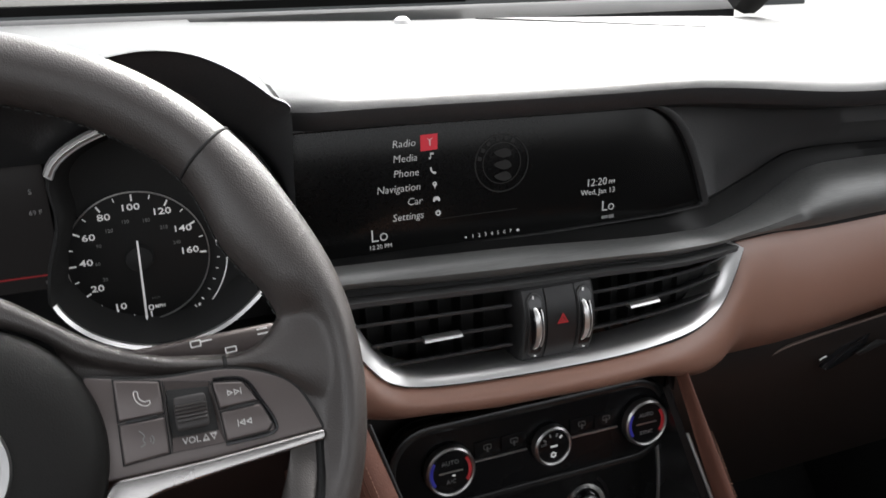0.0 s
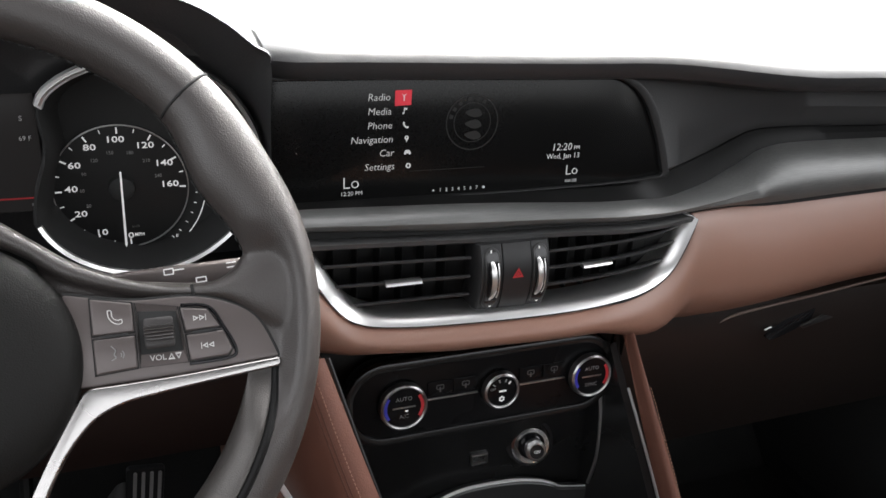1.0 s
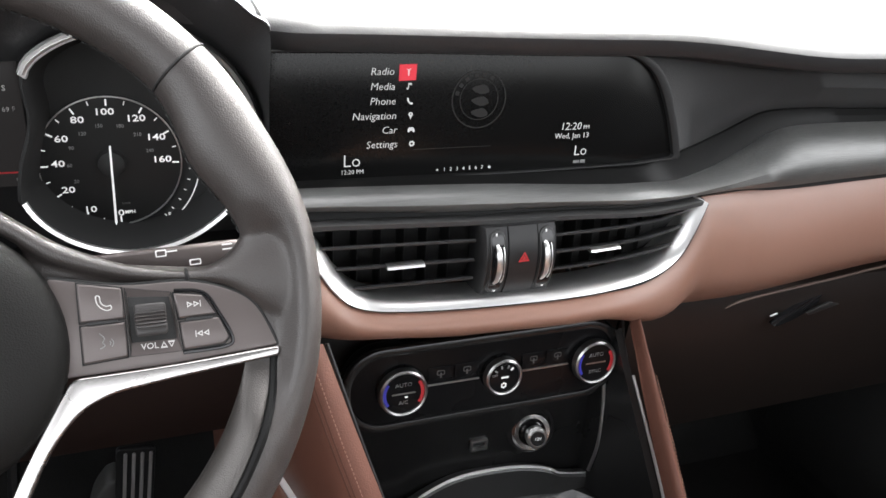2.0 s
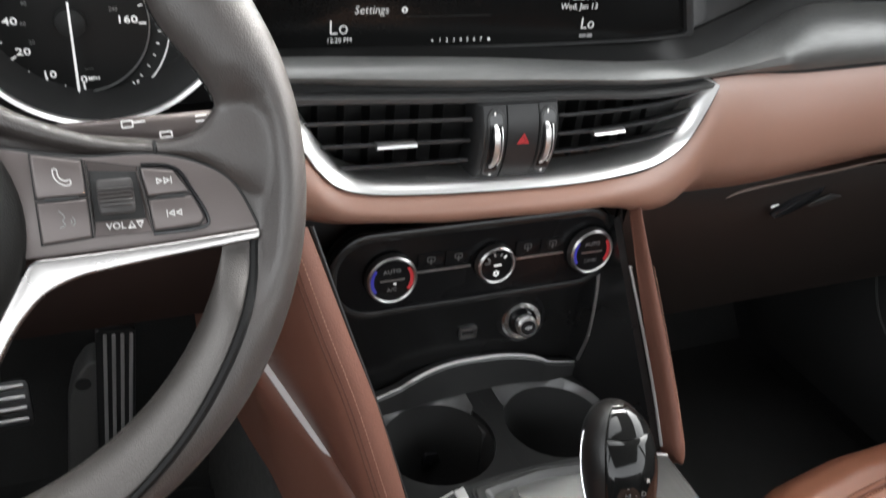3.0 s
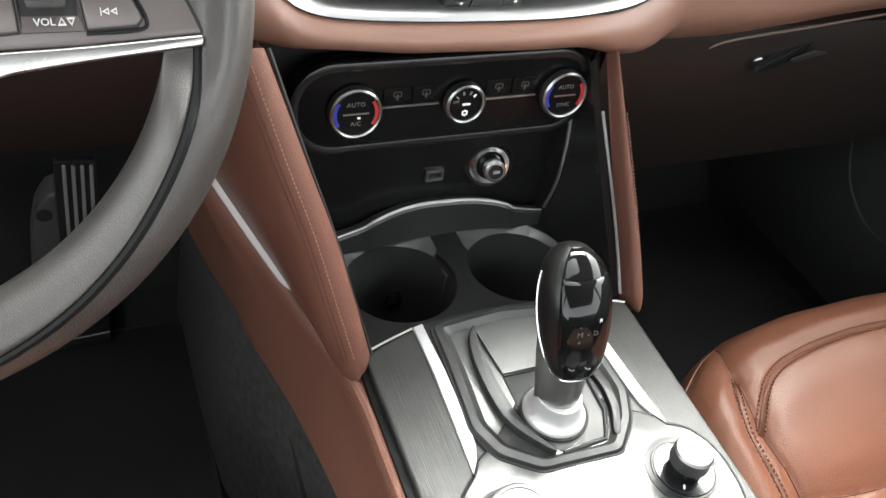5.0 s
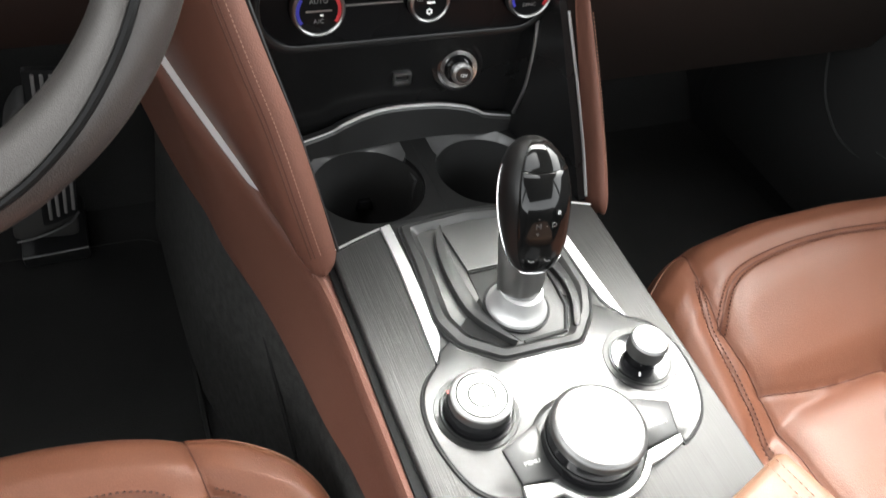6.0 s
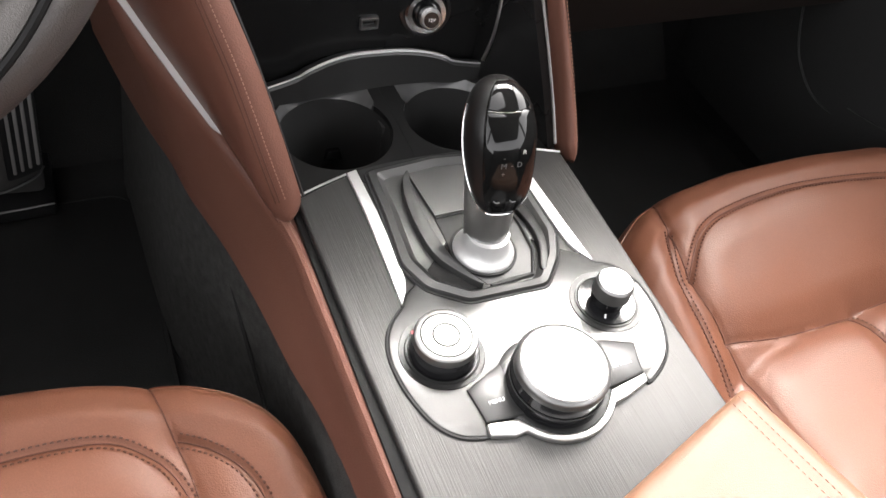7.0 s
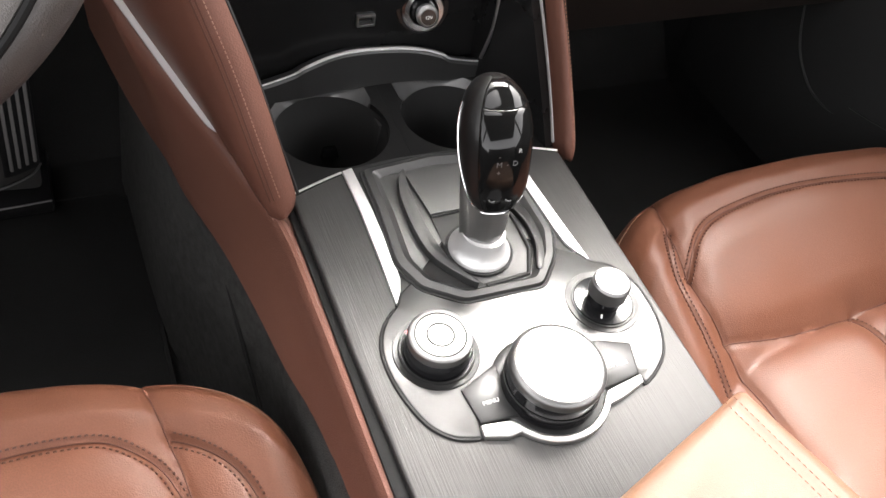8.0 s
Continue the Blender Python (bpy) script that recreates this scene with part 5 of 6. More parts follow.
# gear lever
lever = thing("gear_selector", (0.002, -0.088, 0.384), "gloss black gear lever on a satin silver stem", "gear lever")
LV = Matrix.Translation((0.002, -0.090, 0.384)) @ Matrix.Rotation(radians(-13.5), 4, "X") @ Matrix.Rotation(radians(2.0), 4, "Y") @ Matrix.Rotation(radians(-8), 4, "Z")
part("collar", lathe([(0, 0), (0.0240, 0), (0.0238, 0.0025), (0.0222, 0.0045), (0.0198, 0.0075), (0.0183, 0.0110), (0.0174, 0.0150), (0.0165, 0.020), (0, 0.020)], 44, Matrix.Translation((0.002, -0.090, 0.3838))), BRIGHT, lever, "flared satin silver collar")
part("collar_ring", lathe([(0.0238, 0), (0.0262, 0), (0.0262, 0.0012), (0.0238, 0.0012)], 44, Matrix.Translation((0.002, -0.090, 0.3838))), MATTE, lever)
part("stem", lathe([(0, 0.008), (0.0165, 0.008), (0.0168, 0.018), (0.0178, 0.030), (0.0190, 0.042), (0.0206, 0.060), (0.0212, 0.078), (0.0200, 0.092), (0.014, 0.104), (0, 0.106)], 40, LV), STEM, lever, "satin silver stem")


def head_line(s):
    key = (0, 0.05, 0.1, 0.2, 0.3, 0.4, 0.5, 0.6, 1.0)
    w = smooth_line(s, key, (0.0105, 0.0158, 0.0188, 0.0220, 0.0239, 0.0250, 0.0255, 0.0257, 0.0257))
    d = smooth_line(s, key, (0.0040, 0.0060, 0.0076, 0.0118, 0.0166, 0.0206, 0.0231, 0.0242, 0.0244))
    cy = smooth_line(s, key, (-0.0190, -0.0180, -0.0168, -0.0128, -0.0082, -0.0040, -0.0008, 0.0016, 0.0145))
    k = max(0.02, (1 - max(0, (s - 0.46) / 0.54) ** 3.0)) ** 0.5
    return w * k, d * k, cy


def smooth_line(x, xs, ys, h=0.06):
    return sum(lerp(x + h * o, xs, ys) for o in (-1, -0.5, 0, 0.5, 1)) / 5 if x > h else lerp(x, xs, ys)


def head_ring(s, grow=0.0, a0=0, a1=360, n=40):
    """A teardrop shell: its narrow chin lies on the front of the stem."""
    w, d, cy = head_line(s)
    w, d = w + grow, d + grow
    z = 0.047 + 0.087 * s
    out = []
    for i in range(n if a1 - a0 >= 360 else n + 1):
        a = radians(a0 + (a1 - a0) * i / n)
        c, q = math.cos(a), math.sin(a)
        c = math.copysign(abs(c) ** 0.88, c)
        out.append((w * c, d * q + cy, z + 0.04 * d * q * s))
    return out


ss = [math.sin(k / 40 * math.pi / 2) for k in range(41)]
bm = loft([head_ring(s) for s in ss])
bm.transform(LV)
head = part("knob", bm, HEAD, lever, "satin black grip", sharp=60)
rings = [head_ring(s, 0.0010, 231, 342, 24) for s in np.linspace(0.03, 0.84, 22)]
bm = shell(rings, 0.002, (0, 1, 0))
bm.transform(LV)
part("face_plate", bm, PIANO, head, "gloss black shift pattern plate", sharp=60)
rings = [head_ring(s, 0.0012, 231, 342, 24) for s in np.linspace(0.85, 0.994, 16)]
bm = shell(rings, 0.002, (0, 1, -0.5))
bm.transform(LV)
part("release_button", bm, PIANO, head, "gloss black release button", sharp=60)
side = np.linspace(0.80, 0.0, 30)
edge = [head_ring(t_, 0.0003, 172, 173, 1)[0] for t_ in side] + [head_ring(0.0, 0.0003, a_, a_ + 1, 1)[0] for a_ in np.linspace(195, 345, 9)] + [head_ring(t_, 0.0003, 8, 9, 1)[0] for t_ in side[::-1]]
bm = tube([Vector(p) for p in edge], 0.0009, n=8, up=(0, -1, 0.01))
bm.transform(LV)
part("chrome_edge", bm, POLISH, head, "thin chrome edge")


def on_face(x, s):
    r = head_ring(s, 0.0011, 270, 271, 1)[0]
    return LV @ Matrix.Translation((x, r[1] - 0.0002, r[2])) @ Matrix.Rotation(radians(90), 4, "X")


for text, x, s, sz in (("M", -0.0045, 0.46, 0.0058), ("-", 0.0015, 0.465, 0.005), ("D", 0.0068, 0.47, 0.0054), ("+", -0.0045, 0.39, 0.0055), ("-", -0.0045, 0.53, 0.0055), ("R", 0.0098, 0.57, 0.0045)):
    word(text, sz, on_face(x, s), DIM_INK if text != "R" else SOFT_INK, head, "gear_letter")
for x in (-0.006, 0.006):
    part("face_mark", tube([tuple(on_face(x, 0.17) @ Vector((0.003 * math.cos(a), 0.003 * math.sin(a), 0.0006))) for a in np.linspace(-2.7, -1.0, 8)], 0.0004, n=6), GREY_INK, head)

# drive mode dial, command dial, small volume dial
dna = thing("drive_mode_dial", (-0.0615, -0.1625, 0.382), "silver-topped drive mode dial", "rotary dial")
M1 = Matrix.Translation((-0.0635, -0.1655, 0.382))
part("well", lathe([(0.0300, 0.0), (0.0296, 0.0010), (0.0262, 0.0006), (0.0255, 0.0020), (0.0246, 0.0020), (0.0240, 0.0005), (0, 0.0005)], 48, M1), DISH, dna, "dark dished ring")
part("skirt", lathe([(0, 0), (0.0235, 0), (0.0228, 0.010), (0.0222, 0.0135), (0, 0.0135)], 48, M1), GLOSS, dna, "black skirt")
part("cap", lathe([(0, 0.0205), (0.0085, 0.0205), (0.0087, 0.0197), (0.0093, 0.0197), (0.0095, 0.0205), (0.0167, 0.0205), (0.0169, 0.0196), (0.0175, 0.0196), (0.0178, 0.0205), (0.0203, 0.0203), (0.0214, 0.0195), (0.0219, 0.0178), (0.0219, 0.0125), (0, 0.0125)], 56, M1), CAP, dna, "satin silver cap with rings")
for r in (0.0090, 0.0172):
    part("ring_line", lathe([(r - 0.0007, 0.0198), (r - 0.0007, 0.02070), (r + 0.0007, 0.02070), (r + 0.0007, 0.0198)], 56, M1), MATTE, dna, "thin dark ring")
part("indicator", box(-0.001, 0.001, -0.0012, 0.0012, 0.0, 0.0004, 0, 1, M1 @ Matrix.Translation((-0.0200, 0.0095, 0.018))), RED, dna)
cmd = thing("command_dial", (-0.002, -0.214, 0.382), "large silver rotary command dial", "rotary dial")
M2 = Matrix.Translation((-0.0005, -0.2120, 0.382))
part("skirt", lathe([(0, 0), (0.0335, 0), (0.0330, 0.006), (0.0320, 0.012), (0.0320, 0.021), (0, 0.021)], 56, M2), GLOSS, cmd, "black skirt")
part("groove", lathe([(0.0325, 0.0095), (0.0333, 0.0102), (0.0325, 0.0109)], 56, M2), MATTE, cmd)
part("cap", lathe([(0, 0.0282), (0.020, 0.0280), (0.0285, 0.0275), (0.0290, 0.0271), (0.0294, 0.0274), (0.0312, 0.0264), (0.0322, 0.0248), (0.0324, 0.0205), (0, 0.0205)], 64, M2), CAP, cmd, "satin silver cap")
# flat dark ring paints the shade of the plate's bowl
part("moat", lathe([(0.0330, 0.0), (0.0330, 0.0009), (0.0385, 0.0009), (0.0400, 0.0)], 56, M2), DISH, cmd, "dark hollow round the dial")
vol = thing("volume_dial", (0.071, -0.162, 0.382), "small silver volume dial in a gloss black ring", "rotary dial")
M3 = Matrix.Translation((0.0725, -0.1600, 0.382))
part("well", lathe([(0.0285, 0.0), (0.0280, 0.0008), (0.0242, 0.0006), (0.0238, 0.0014), (0.0226, 0.0014), (0.0222, 0.0005), (0, 0.0005)], 48, M3), DISH, vol, "dark dished ring")
part("ring", lathe([(0.0222, 0.0008), (0.0218, 0.0020), (0.0125, 0.0026), (0.0125, 0.0008)], 48, M3), GLOSS, vol, "gloss black disc under the dial")
part("stem", lathe([(0, 0), (0.0120, 0), (0.0118, 0.010), (0.0122, 0.013), (0, 0.013)], 40, M3), GLOSS, vol)
part("cap", lathe([(0, 0.0255), (0.0080, 0.0255), (0.0125, 0.0248), (0.0140, 0.0230), (0.0143, 0.0120), (0, 0.0120)], 48, M3), CAP, vol, "satin silver cap")
for a in (-125, -65):
    part("ring_mark", box(0.0145, 0.0180, -0.0006, 0.0006, 0.0024, 0.0029, 0, 1, M3 @ Matrix.Rotation(radians(a), 4, "Z")), WHITE_INK, vol)
BL = [(-0.0590, -0.1992), (-0.0300, -0.1870), (-0.0300, -0.2150), (-0.0280, -0.2265), (-0.0565, -0.2240)]
BR = [(0.0300, -0.2260), (0.0300, -0.2150), (0.0330, -0.1890), (0.0490, -0.1905), (0.0715, -0.1995), (0.0645, -0.2225)]
for pts, text in ((BL, "MENU"), (BR, "OPTION")):
    b = part("key", prism(pts, 0.3815, 0.3842, None, 0.001), KEY_GREY, cons, "grey satin key")
    cx = -0.0445 if text == "MENU" else 0.0535
    word(text, 0.0042, Matrix.Translation((cx, -0.2125, 0.3844)), WHITE_INK, b)
    part("key_gap", tube([(p[0], p[1], 0.3830) for p in pts], 0.0010, n=6, closed=True), MATTE, b)
arcp = [(-0.0005 + 0.0375 * math.cos(radians(a)), -0.212 + 0.0375 * math.sin(radians(a))) for a in np.linspace(-150, -30, 14)]
arcq = [(-0.0005 + 0.0425 * math.cos(radians(a)), -0.212 + 0.0425 * math.sin(radians(a))) for a in np.linspace(-38, -142, 14)]
part("silver_collar", prism([(-0.0580, -0.2255), (-0.036, -0.2285)] + arcp[1:-1] + [(0.035, -0.2285), (0.0655, -0.2235), (0.0640, -0.2305), (0.044, -0.2365)] + arcq + [(-0.043, -0.2390), (-0.0590, -0.2340)], 0.379, 0.3850, None, 0.0014, 3), CHROME, cons, "satin silver collar below the dial")

# ---------- steering wheel ----------
WA = radians(27)
WH = Matrix.Translation((-0.382, -0.021, 0.703)) @ Matrix(((1, 0, 0, 0), (0, math.sin(WA), -math.cos(WA), 0), (0, math.cos(WA), math.sin(WA), 0), (0, 0, 0, 1)))
wheel = thing("steering_wheel", (-0.382, -0.021, 0.703), "three-spoke steering wheel in black leather with satin inlays", "steering wheel")


def rim_ring(a, grow=0.0, b0=0, b1=360, n=24):
    deg = math.degrees(a) % 360
    near = max(math.exp(-((deg - c) / 11) ** 2) for c in (26, 154))
    flat = max(math.exp(-((deg - c) / 9) ** 2) for c in (44, 136))
    rr = 0.1680 - 0.0062 * near
    w = 0.0178 + 0.0036 * near - 0.0006 * flat + grow
    h = 0.0168 + 0.0015 * near + grow
    # beside the spokes the inner half of the rim sinks below the switch panel
    off = min(abs((deg + 6 + 180) % 360 - 180), abs((deg - 186 + 180) % 360 - 180))
    sink = smooth(off, (0, 9, 22, 400), (1, 1, 0, 0))
    below = smooth(min(abs((deg + 90 + 180) % 360 - 180), 180), (0, 74, 82, 180), (0.24, 0.24, 0, 0))
    out = []
    for i in range(n if b1 - b0 >= 360 else n + 1):
        b = radians(b0 + (b1 - b0) * i / n)
        c, q, at_ = math.cos(b), math.sin(b), math.degrees(b)
        if below and 84 < at_ < 172:
            k = (at_ - 84) / 88
            c = c * (1 - below) + below * ((1 - k) * math.cos(radians(84)) + k * math.cos(radians(172)))
            q = q * (1 - below) + below * ((1 - k) * math.sin(radians(84)) + k * math.sin(radians(172)))
        r = rr + w * c
        inner = smooth(-math.cos(b), (-1, -0.45, 0.35, 1), (0, 0, 1, 1))
        low = 1 - 0.93 * sink * inner if math.sin(b) > 0 else 1
        out.append((r * math.cos(a), r * math.sin(a), h * q * low))
    return out


def at_wheel(bm):
    bm.transform(WH)
    return bm


skin, arms = [loft([rim_ring(2 * math.pi * i / 120) for i in range(120)], loop=True)], []
for s in (1, -1):
    fl = lambda pts: [(s * p[0], p[1]) for p in pts][::s]
    LE = [(0.162, 0.045), (0.1500, 0.030), (0.1440, 0.0165), (0.1365, 0.0118), (0.1265, 0.0109), (0.1173, 0.0117), (0.0884, 0.0157), (0.0700, 0.0240), (0.045, 0.034), (0.045, -0.005), (0.10, -0.012), (0.150, -0.026), (0.168, -0.02), (0.170, 0.02)]
    skin.append(prism(fl(LE), -0.016, -0.005))
    UP = curve([(0.012, 0.060), (0.0264, 0.0542), (0.0447, 0.0406), (0.0647, 0.0265), (0.0931, 0.0146), (0.1186, 0.0098), (0.1337, 0.0124), (0.1450, 0.0215), (0.166, 0.050)], 5)
    LO = curve([(0.008, 0.045), (0.020, 0.0425), (0.0386, 0.0330), (0.0580, 0.0180), (0.0900, 0.0072), (0.1186, 0.0030), (0.137, -0.0017), (0.1510, -0.0135), (0.1690, -0.028)], 5)
    rings = []
    for i, (u, l) in enumerate(zip(UP, LO)):
        k = i / (len(UP) - 1)
        h = lerp(k, (0, 0.6, 0.75, 0.87, 1), (0.0080, 0.0078, 0.0098, 0.0120, 0.0140))
        mid, half = (u + l) / 2, (u - l) / 2
        rings.append([(s * (mid[0] + half[0] * math.cos(radians(g))), mid[1] + half[1] * math.cos(radians(g)), -0.005 + h * math.sin(radians(g)) ** 0.8) for g in np.linspace(0, 180, 13)] + [(s * l[0], l[1], -0.015), (s * u[0], u[1], -0.015)])
    skin.append(loft(rings))
    arms.append(rings[25][:13])
rim = part("rim", at_wheel(melt(skin, 0.0012, 26)), BLACK_LEATHER, wheel, "thick black leather rim grown into the spokes", sharp=80)
for ring in arms:
    part("spoke_seam", at_wheel(tube([(p[0], p[1], p[2] - 0.0002) for p in ring], 0.0009, n=6)), MATTE, rim, "stitched joint of the spoke leather")
for a in (42, 138):
    part("rim_seam", at_wheel(tube(rim_ring(radians(a), 0.0001), 0.0008, n=6, closed=True)), MATTE, rim, "stitched leather joint")
part("rim_stitching", at_wheel(stitches([rim_ring(radians(a), 0.0003, 184, 185, 1)[0] for a in np.linspace(-10, 190, 160)], 0.003, 0.0018, 0.0006)), mat("black_thread", (0.008, 0.008, 0.008), 0.7), rim)
inlay = [radians(a) for a in np.linspace(-12.5, -167.5, 60)]
# the groove runs from the spoke's tip outwards over the crown of the rim
groove = lambda a: lerp(min(abs(math.degrees(a)), abs(math.degrees(a) + 180)), (12, 15, 19, 28, 38, 48, 58, 70, 90), (111, 109, 103, 100, 95, 87, 79, 72, 70))


def inlay_ring(a):
    g = groove(a) + 6
    at = lambda b, grow: rim_ring(a, grow, b, b + 1, 1)[0]
    core = np.array((0.168 * math.cos(a), 0.168 * math.sin(a), 0))
    return [at(g, -0.0022), at(g + 0.5, 0.0003), at(g + 2.5, 0.0012)] + rim_ring(a, 0.0016, g + 6, 235, 16) + [tuple(0.5 * (np.array(at(160, 0)) + core))]


part("rim_inlay", at_wheel(loft([inlay_ring(a) for a in inlay])), INLAY, rim, "dark satin grey rim inlay")
part("inlay_groove", at_wheel(tube([rim_ring(a, 0.0002, groove(a), groove(a) + 1, 1)[0] for a in inlay], 0.0023, n=8)), BAND, rim, "dark groove beside the inlay")
hub = part("airbag_cover", lathe([(0, -0.03), (0.058, -0.03), (0.0625, -0.01), (0.0635, 0.002), (0.0618, 0.0085), (0.056, 0.0135), (0.045, 0.0175), (0.03, 0.020), (0, 0.021)], 64, WH @ Matrix.Translation((0, -0.02, 0))), AIRBAG, wheel, "round black airbag cover")
part("emblem", lathe([(0, 0.021), (0.022, 0.0205), (0.0235, 0.0225), (0.0265, 0.0225), (0.0275, 0.019), (0, 0.019)], 48, WH @ Matrix.Translation((0, -0.02, 0))), SATIN, hub, "round silver emblem")
for s in (1, -1):
    fl = lambda pts: [(s * p[0], p[1]) for p in pts][::s]
    PN = [tuple(q) for q in curve([(0.056, 0.0115), (0.0874, 0.0052), (0.1178, 0.0040), (0.1386, -0.0025), (0.1513, -0.0127), (0.1600, -0.0335)], 5)] + [(0.11, -0.0362), (0.055, -0.0368)]
    pn = part("switch_panel", at_wheel(prism(fl(PN), -0.012, 0.0030, None, 0.0012)), WHEEL_GREY, wheel, "grey switch panel")
    part("panel_gap", at_wheel(tube([(s * p[0], p[1], 0.0018) for p in PN[:-2]], 0.0010, n=6)), MATTE, pn)
    CS = [(0.1608, -0.0338), (0.11, -0.0364), (0.08, -0.0370), (0.063, -0.0370), (0.057, -0.0455), (0.047, -0.062), (0.036, -0.083), (0.028, -0.10), (0.022, -0.152), (0.030, -0.152), (0.0345, -0.105), (0.0425, -0.085), (0.053, -0.0665), (0.066, -0.0525), (0.0805, -0.0465), (0.11, -0.0432), (0.1602, -0.0390)]
    part("chrome_spoke", at_wheel(prism(rounded(fl(CS), 0.012, 5), -0.006, 0.0046, None, 0.0040, 5)), SPOKE, wheel, "satin chrome spoke")
    if s < 0:
        continue
    B1 = [(0.0683, 0.0078), (0.0880, 0.0036), (0.0884, -0.0115), (0.0683, -0.0115)]
    B2 = [(0.0683, -0.0130), (0.0884, -0.0130), (0.0884, -0.0300), (0.0683, -0.0312)]
    B3 = [(0.1112, -0.0014), (0.1250, -0.0036), (0.1310, -0.0140), (0.1128, -0.0146)]
    B4 = [(0.1130, -0.0162), (0.1320, -0.0156), (0.1362, -0.0262), (0.1335, -0.0296), (0.1140, -0.0302)]
    part("button_bezel", at_wheel(tube(curve([(0.1118, -0.0003, 0.0036), (0.1255, -0.0026, 0.0036), (0.1322, -0.0135, 0.0036), (0.1376, -0.0262, 0.0036), (0.1342, -0.0308, 0.0036), (0.1135, -0.0314, 0.0036)], 5), 0.0009, n=6)), GLOSS, pn, "glossy bevelled edge")
    for bp in (B1, B2, B3, B4):
        part("button", at_wheel(prism(bp, 0.0020, 0.0044, None, 0.0012, 3)), WHEEL_GREY, pn, "grey switch button")
        part("button_gap", at_wheel(tube([(p[0], p[1], 0.0031) for p in bp], 0.0007, n=6, closed=True)), MATTE, pn)
    part("split_bar", at_wheel(box(0.0715, 0.0852, -0.0130, -0.0115, 0.003, 0.0046, 0.0004)), PLASTIC, pn)
    part("split_bar", at_wheel(box(0.1165, 0.1290, -0.0162, -0.0146, 0.003, 0.0046, 0.0004)), PLASTIC, pn)
    R0 = [(0.0896, 0.0032), (0.1100, -0.0010), (0.1130, -0.0302), (0.0896, -0.0300)]
    R1 = [(0.0903, -0.0012), (0.1093, -0.0030), (0.1112, -0.0240), (0.0903, -0.0236)]
    bm = loft([[(p[0], p[1], 0.0044) for p in R0], [(p[0], p[1], 0.0030) for p in R1], [(p[0], p[1], -0.004) for p in R1]], caps=False)
    part("roller_recess", at_wheel(bm), WHEEL_GREY, pn)
    part("roller_well", at_wheel(prism(R1, 0.0022, 0.0032, None, 0.0002)), MATTE, pn)
    part("button_gap", at_wheel(tube([(p[0], p[1], 0.0036) for p in R0], 0.0006, n=5, closed=True)), MATTE, pn)
    rings = []
    for u, e in ((0.0928, 0.0014), (0.0935, 0.0003), (0.0943, 0.0), (0.1060, 0.0), (0.1068, 0.0003), (0.1075, 0.0014)):
        rings.append([(u, -0.0132 + (0.0079 - e - (0.0009 if q % 2 else 0)) * math.cos(2 * math.pi * q / 56), 0.0040 + (0.0079 - e - (0.0009 if q % 2 else 0)) * math.sin(2 * math.pi * q / 56)) for q in range(56)])
    part("roller", at_wheel(loft(rings)), ROLLER, pn, "ribbed black roller", sharp=20)
    T = lambda x, y, r=0: WH @ Matrix.Translation((x, y, 0.0044)) @ Matrix.Rotation(radians(r), 4, "Z")
    word("VOL", 0.0042, T(0.0985, -0.0262), SOFT_INK, pn, bold=True)
    for x, f in ((0.1050, 1), (0.1085, -1)):
        tr = [(-0.0017, -0.0016 * f), (0.0017, -0.0016 * f), (0, 0.0018 * f)]
        part("arrow", ringplate(tr, [(0.5 * a, 0.5 * b) for a, b in tr], 0, 0.0003, T(x, -0.0262)), SOFT_INK, pn)
    for y, f, cx in ((-0.0080, 1, 0.1205), (-0.0228, -1, 0.1235)):
        for k in (-1, 0):
            tr = [(0.0, -0.0015), (0.0, 0.0015), (f * 0.0028, 0.0)]
            part("arrow", ringplate(tr, [(0.25 * f * 0.0028 + 0.45 * a - 0.0003 * f, 0.45 * b) for a, b in tr], 0, 0.0003, T(cx + k * 0.0031 * f, y)), SOFT_INK, pn)
        part("arrow", box(-0.0002, 0.0002, -0.0016, 0.0016, 0, 0.0003, 0, 1, T(cx + f * 0.0032, y)), SOFT_INK, pn)
    ph = curve([(-0.0028, 0.0036), (-0.0012, 0.0034), (-0.0010, 0.0010), (-0.0002, -0.0006), (0.0016, -0.0016), (0.0034, -0.0014), (0.0036, -0.0030), (0.0016, -0.0036), (-0.0010, -0.0022), (-0.0026, 0.0004)], 3, True)
    part("icon", tube([tuple(T(0.0792, -0.0030) @ Vector((p[0], p[1], 0.0001))) for p in ph], 0.00028, n=5, closed=True), SOFT_INK, pn, "phone handset outline")
    vc = curve([(-0.002, 0.004), (0.0, 0.0015), (-0.0008, -0.0005), (0.0, -0.0022), (-0.0022, -0.0034)], 4)
    part("icon", tube([tuple(T(0.0785, -0.0212) @ Vector((p[0], p[1], 0.0001))) for p in vc], 0.00028, n=5), GREY_INK, pn)
    for r in (0.0012, 0.0024):
        part("icon", tube([tuple(T(0.0800, -0.0222) @ Vector((r * math.cos(a), r * math.sin(a), 0.0001))) for a in np.linspace(-0.9, 0.9, 6)], 0.00026, n=5), GREY_INK, pn)
column = thing("steering_column", (-0.382, 0.08, 0.66), "black steering column shroud with a control stalk", "steering column")
part("shroud", loft([[(-0.382 + w * math.cos(a), y, z + h * math.sin(a)) for a in np.linspace(0, 2 * math.pi, 25)[:-1]] for y, w, z, h in ((-0.005, 0.050, 0.662, 0.030), (0.04, 0.060, 0.645, 0.034), (0.09, 0.068, 0.628, 0.040), (0.17, 0.072, 0.612, 0.045))]), PLASTIC, column, "black column shroud")
SK = facing(-0.280, 0.045, 0.6915, 24, 0, 3)
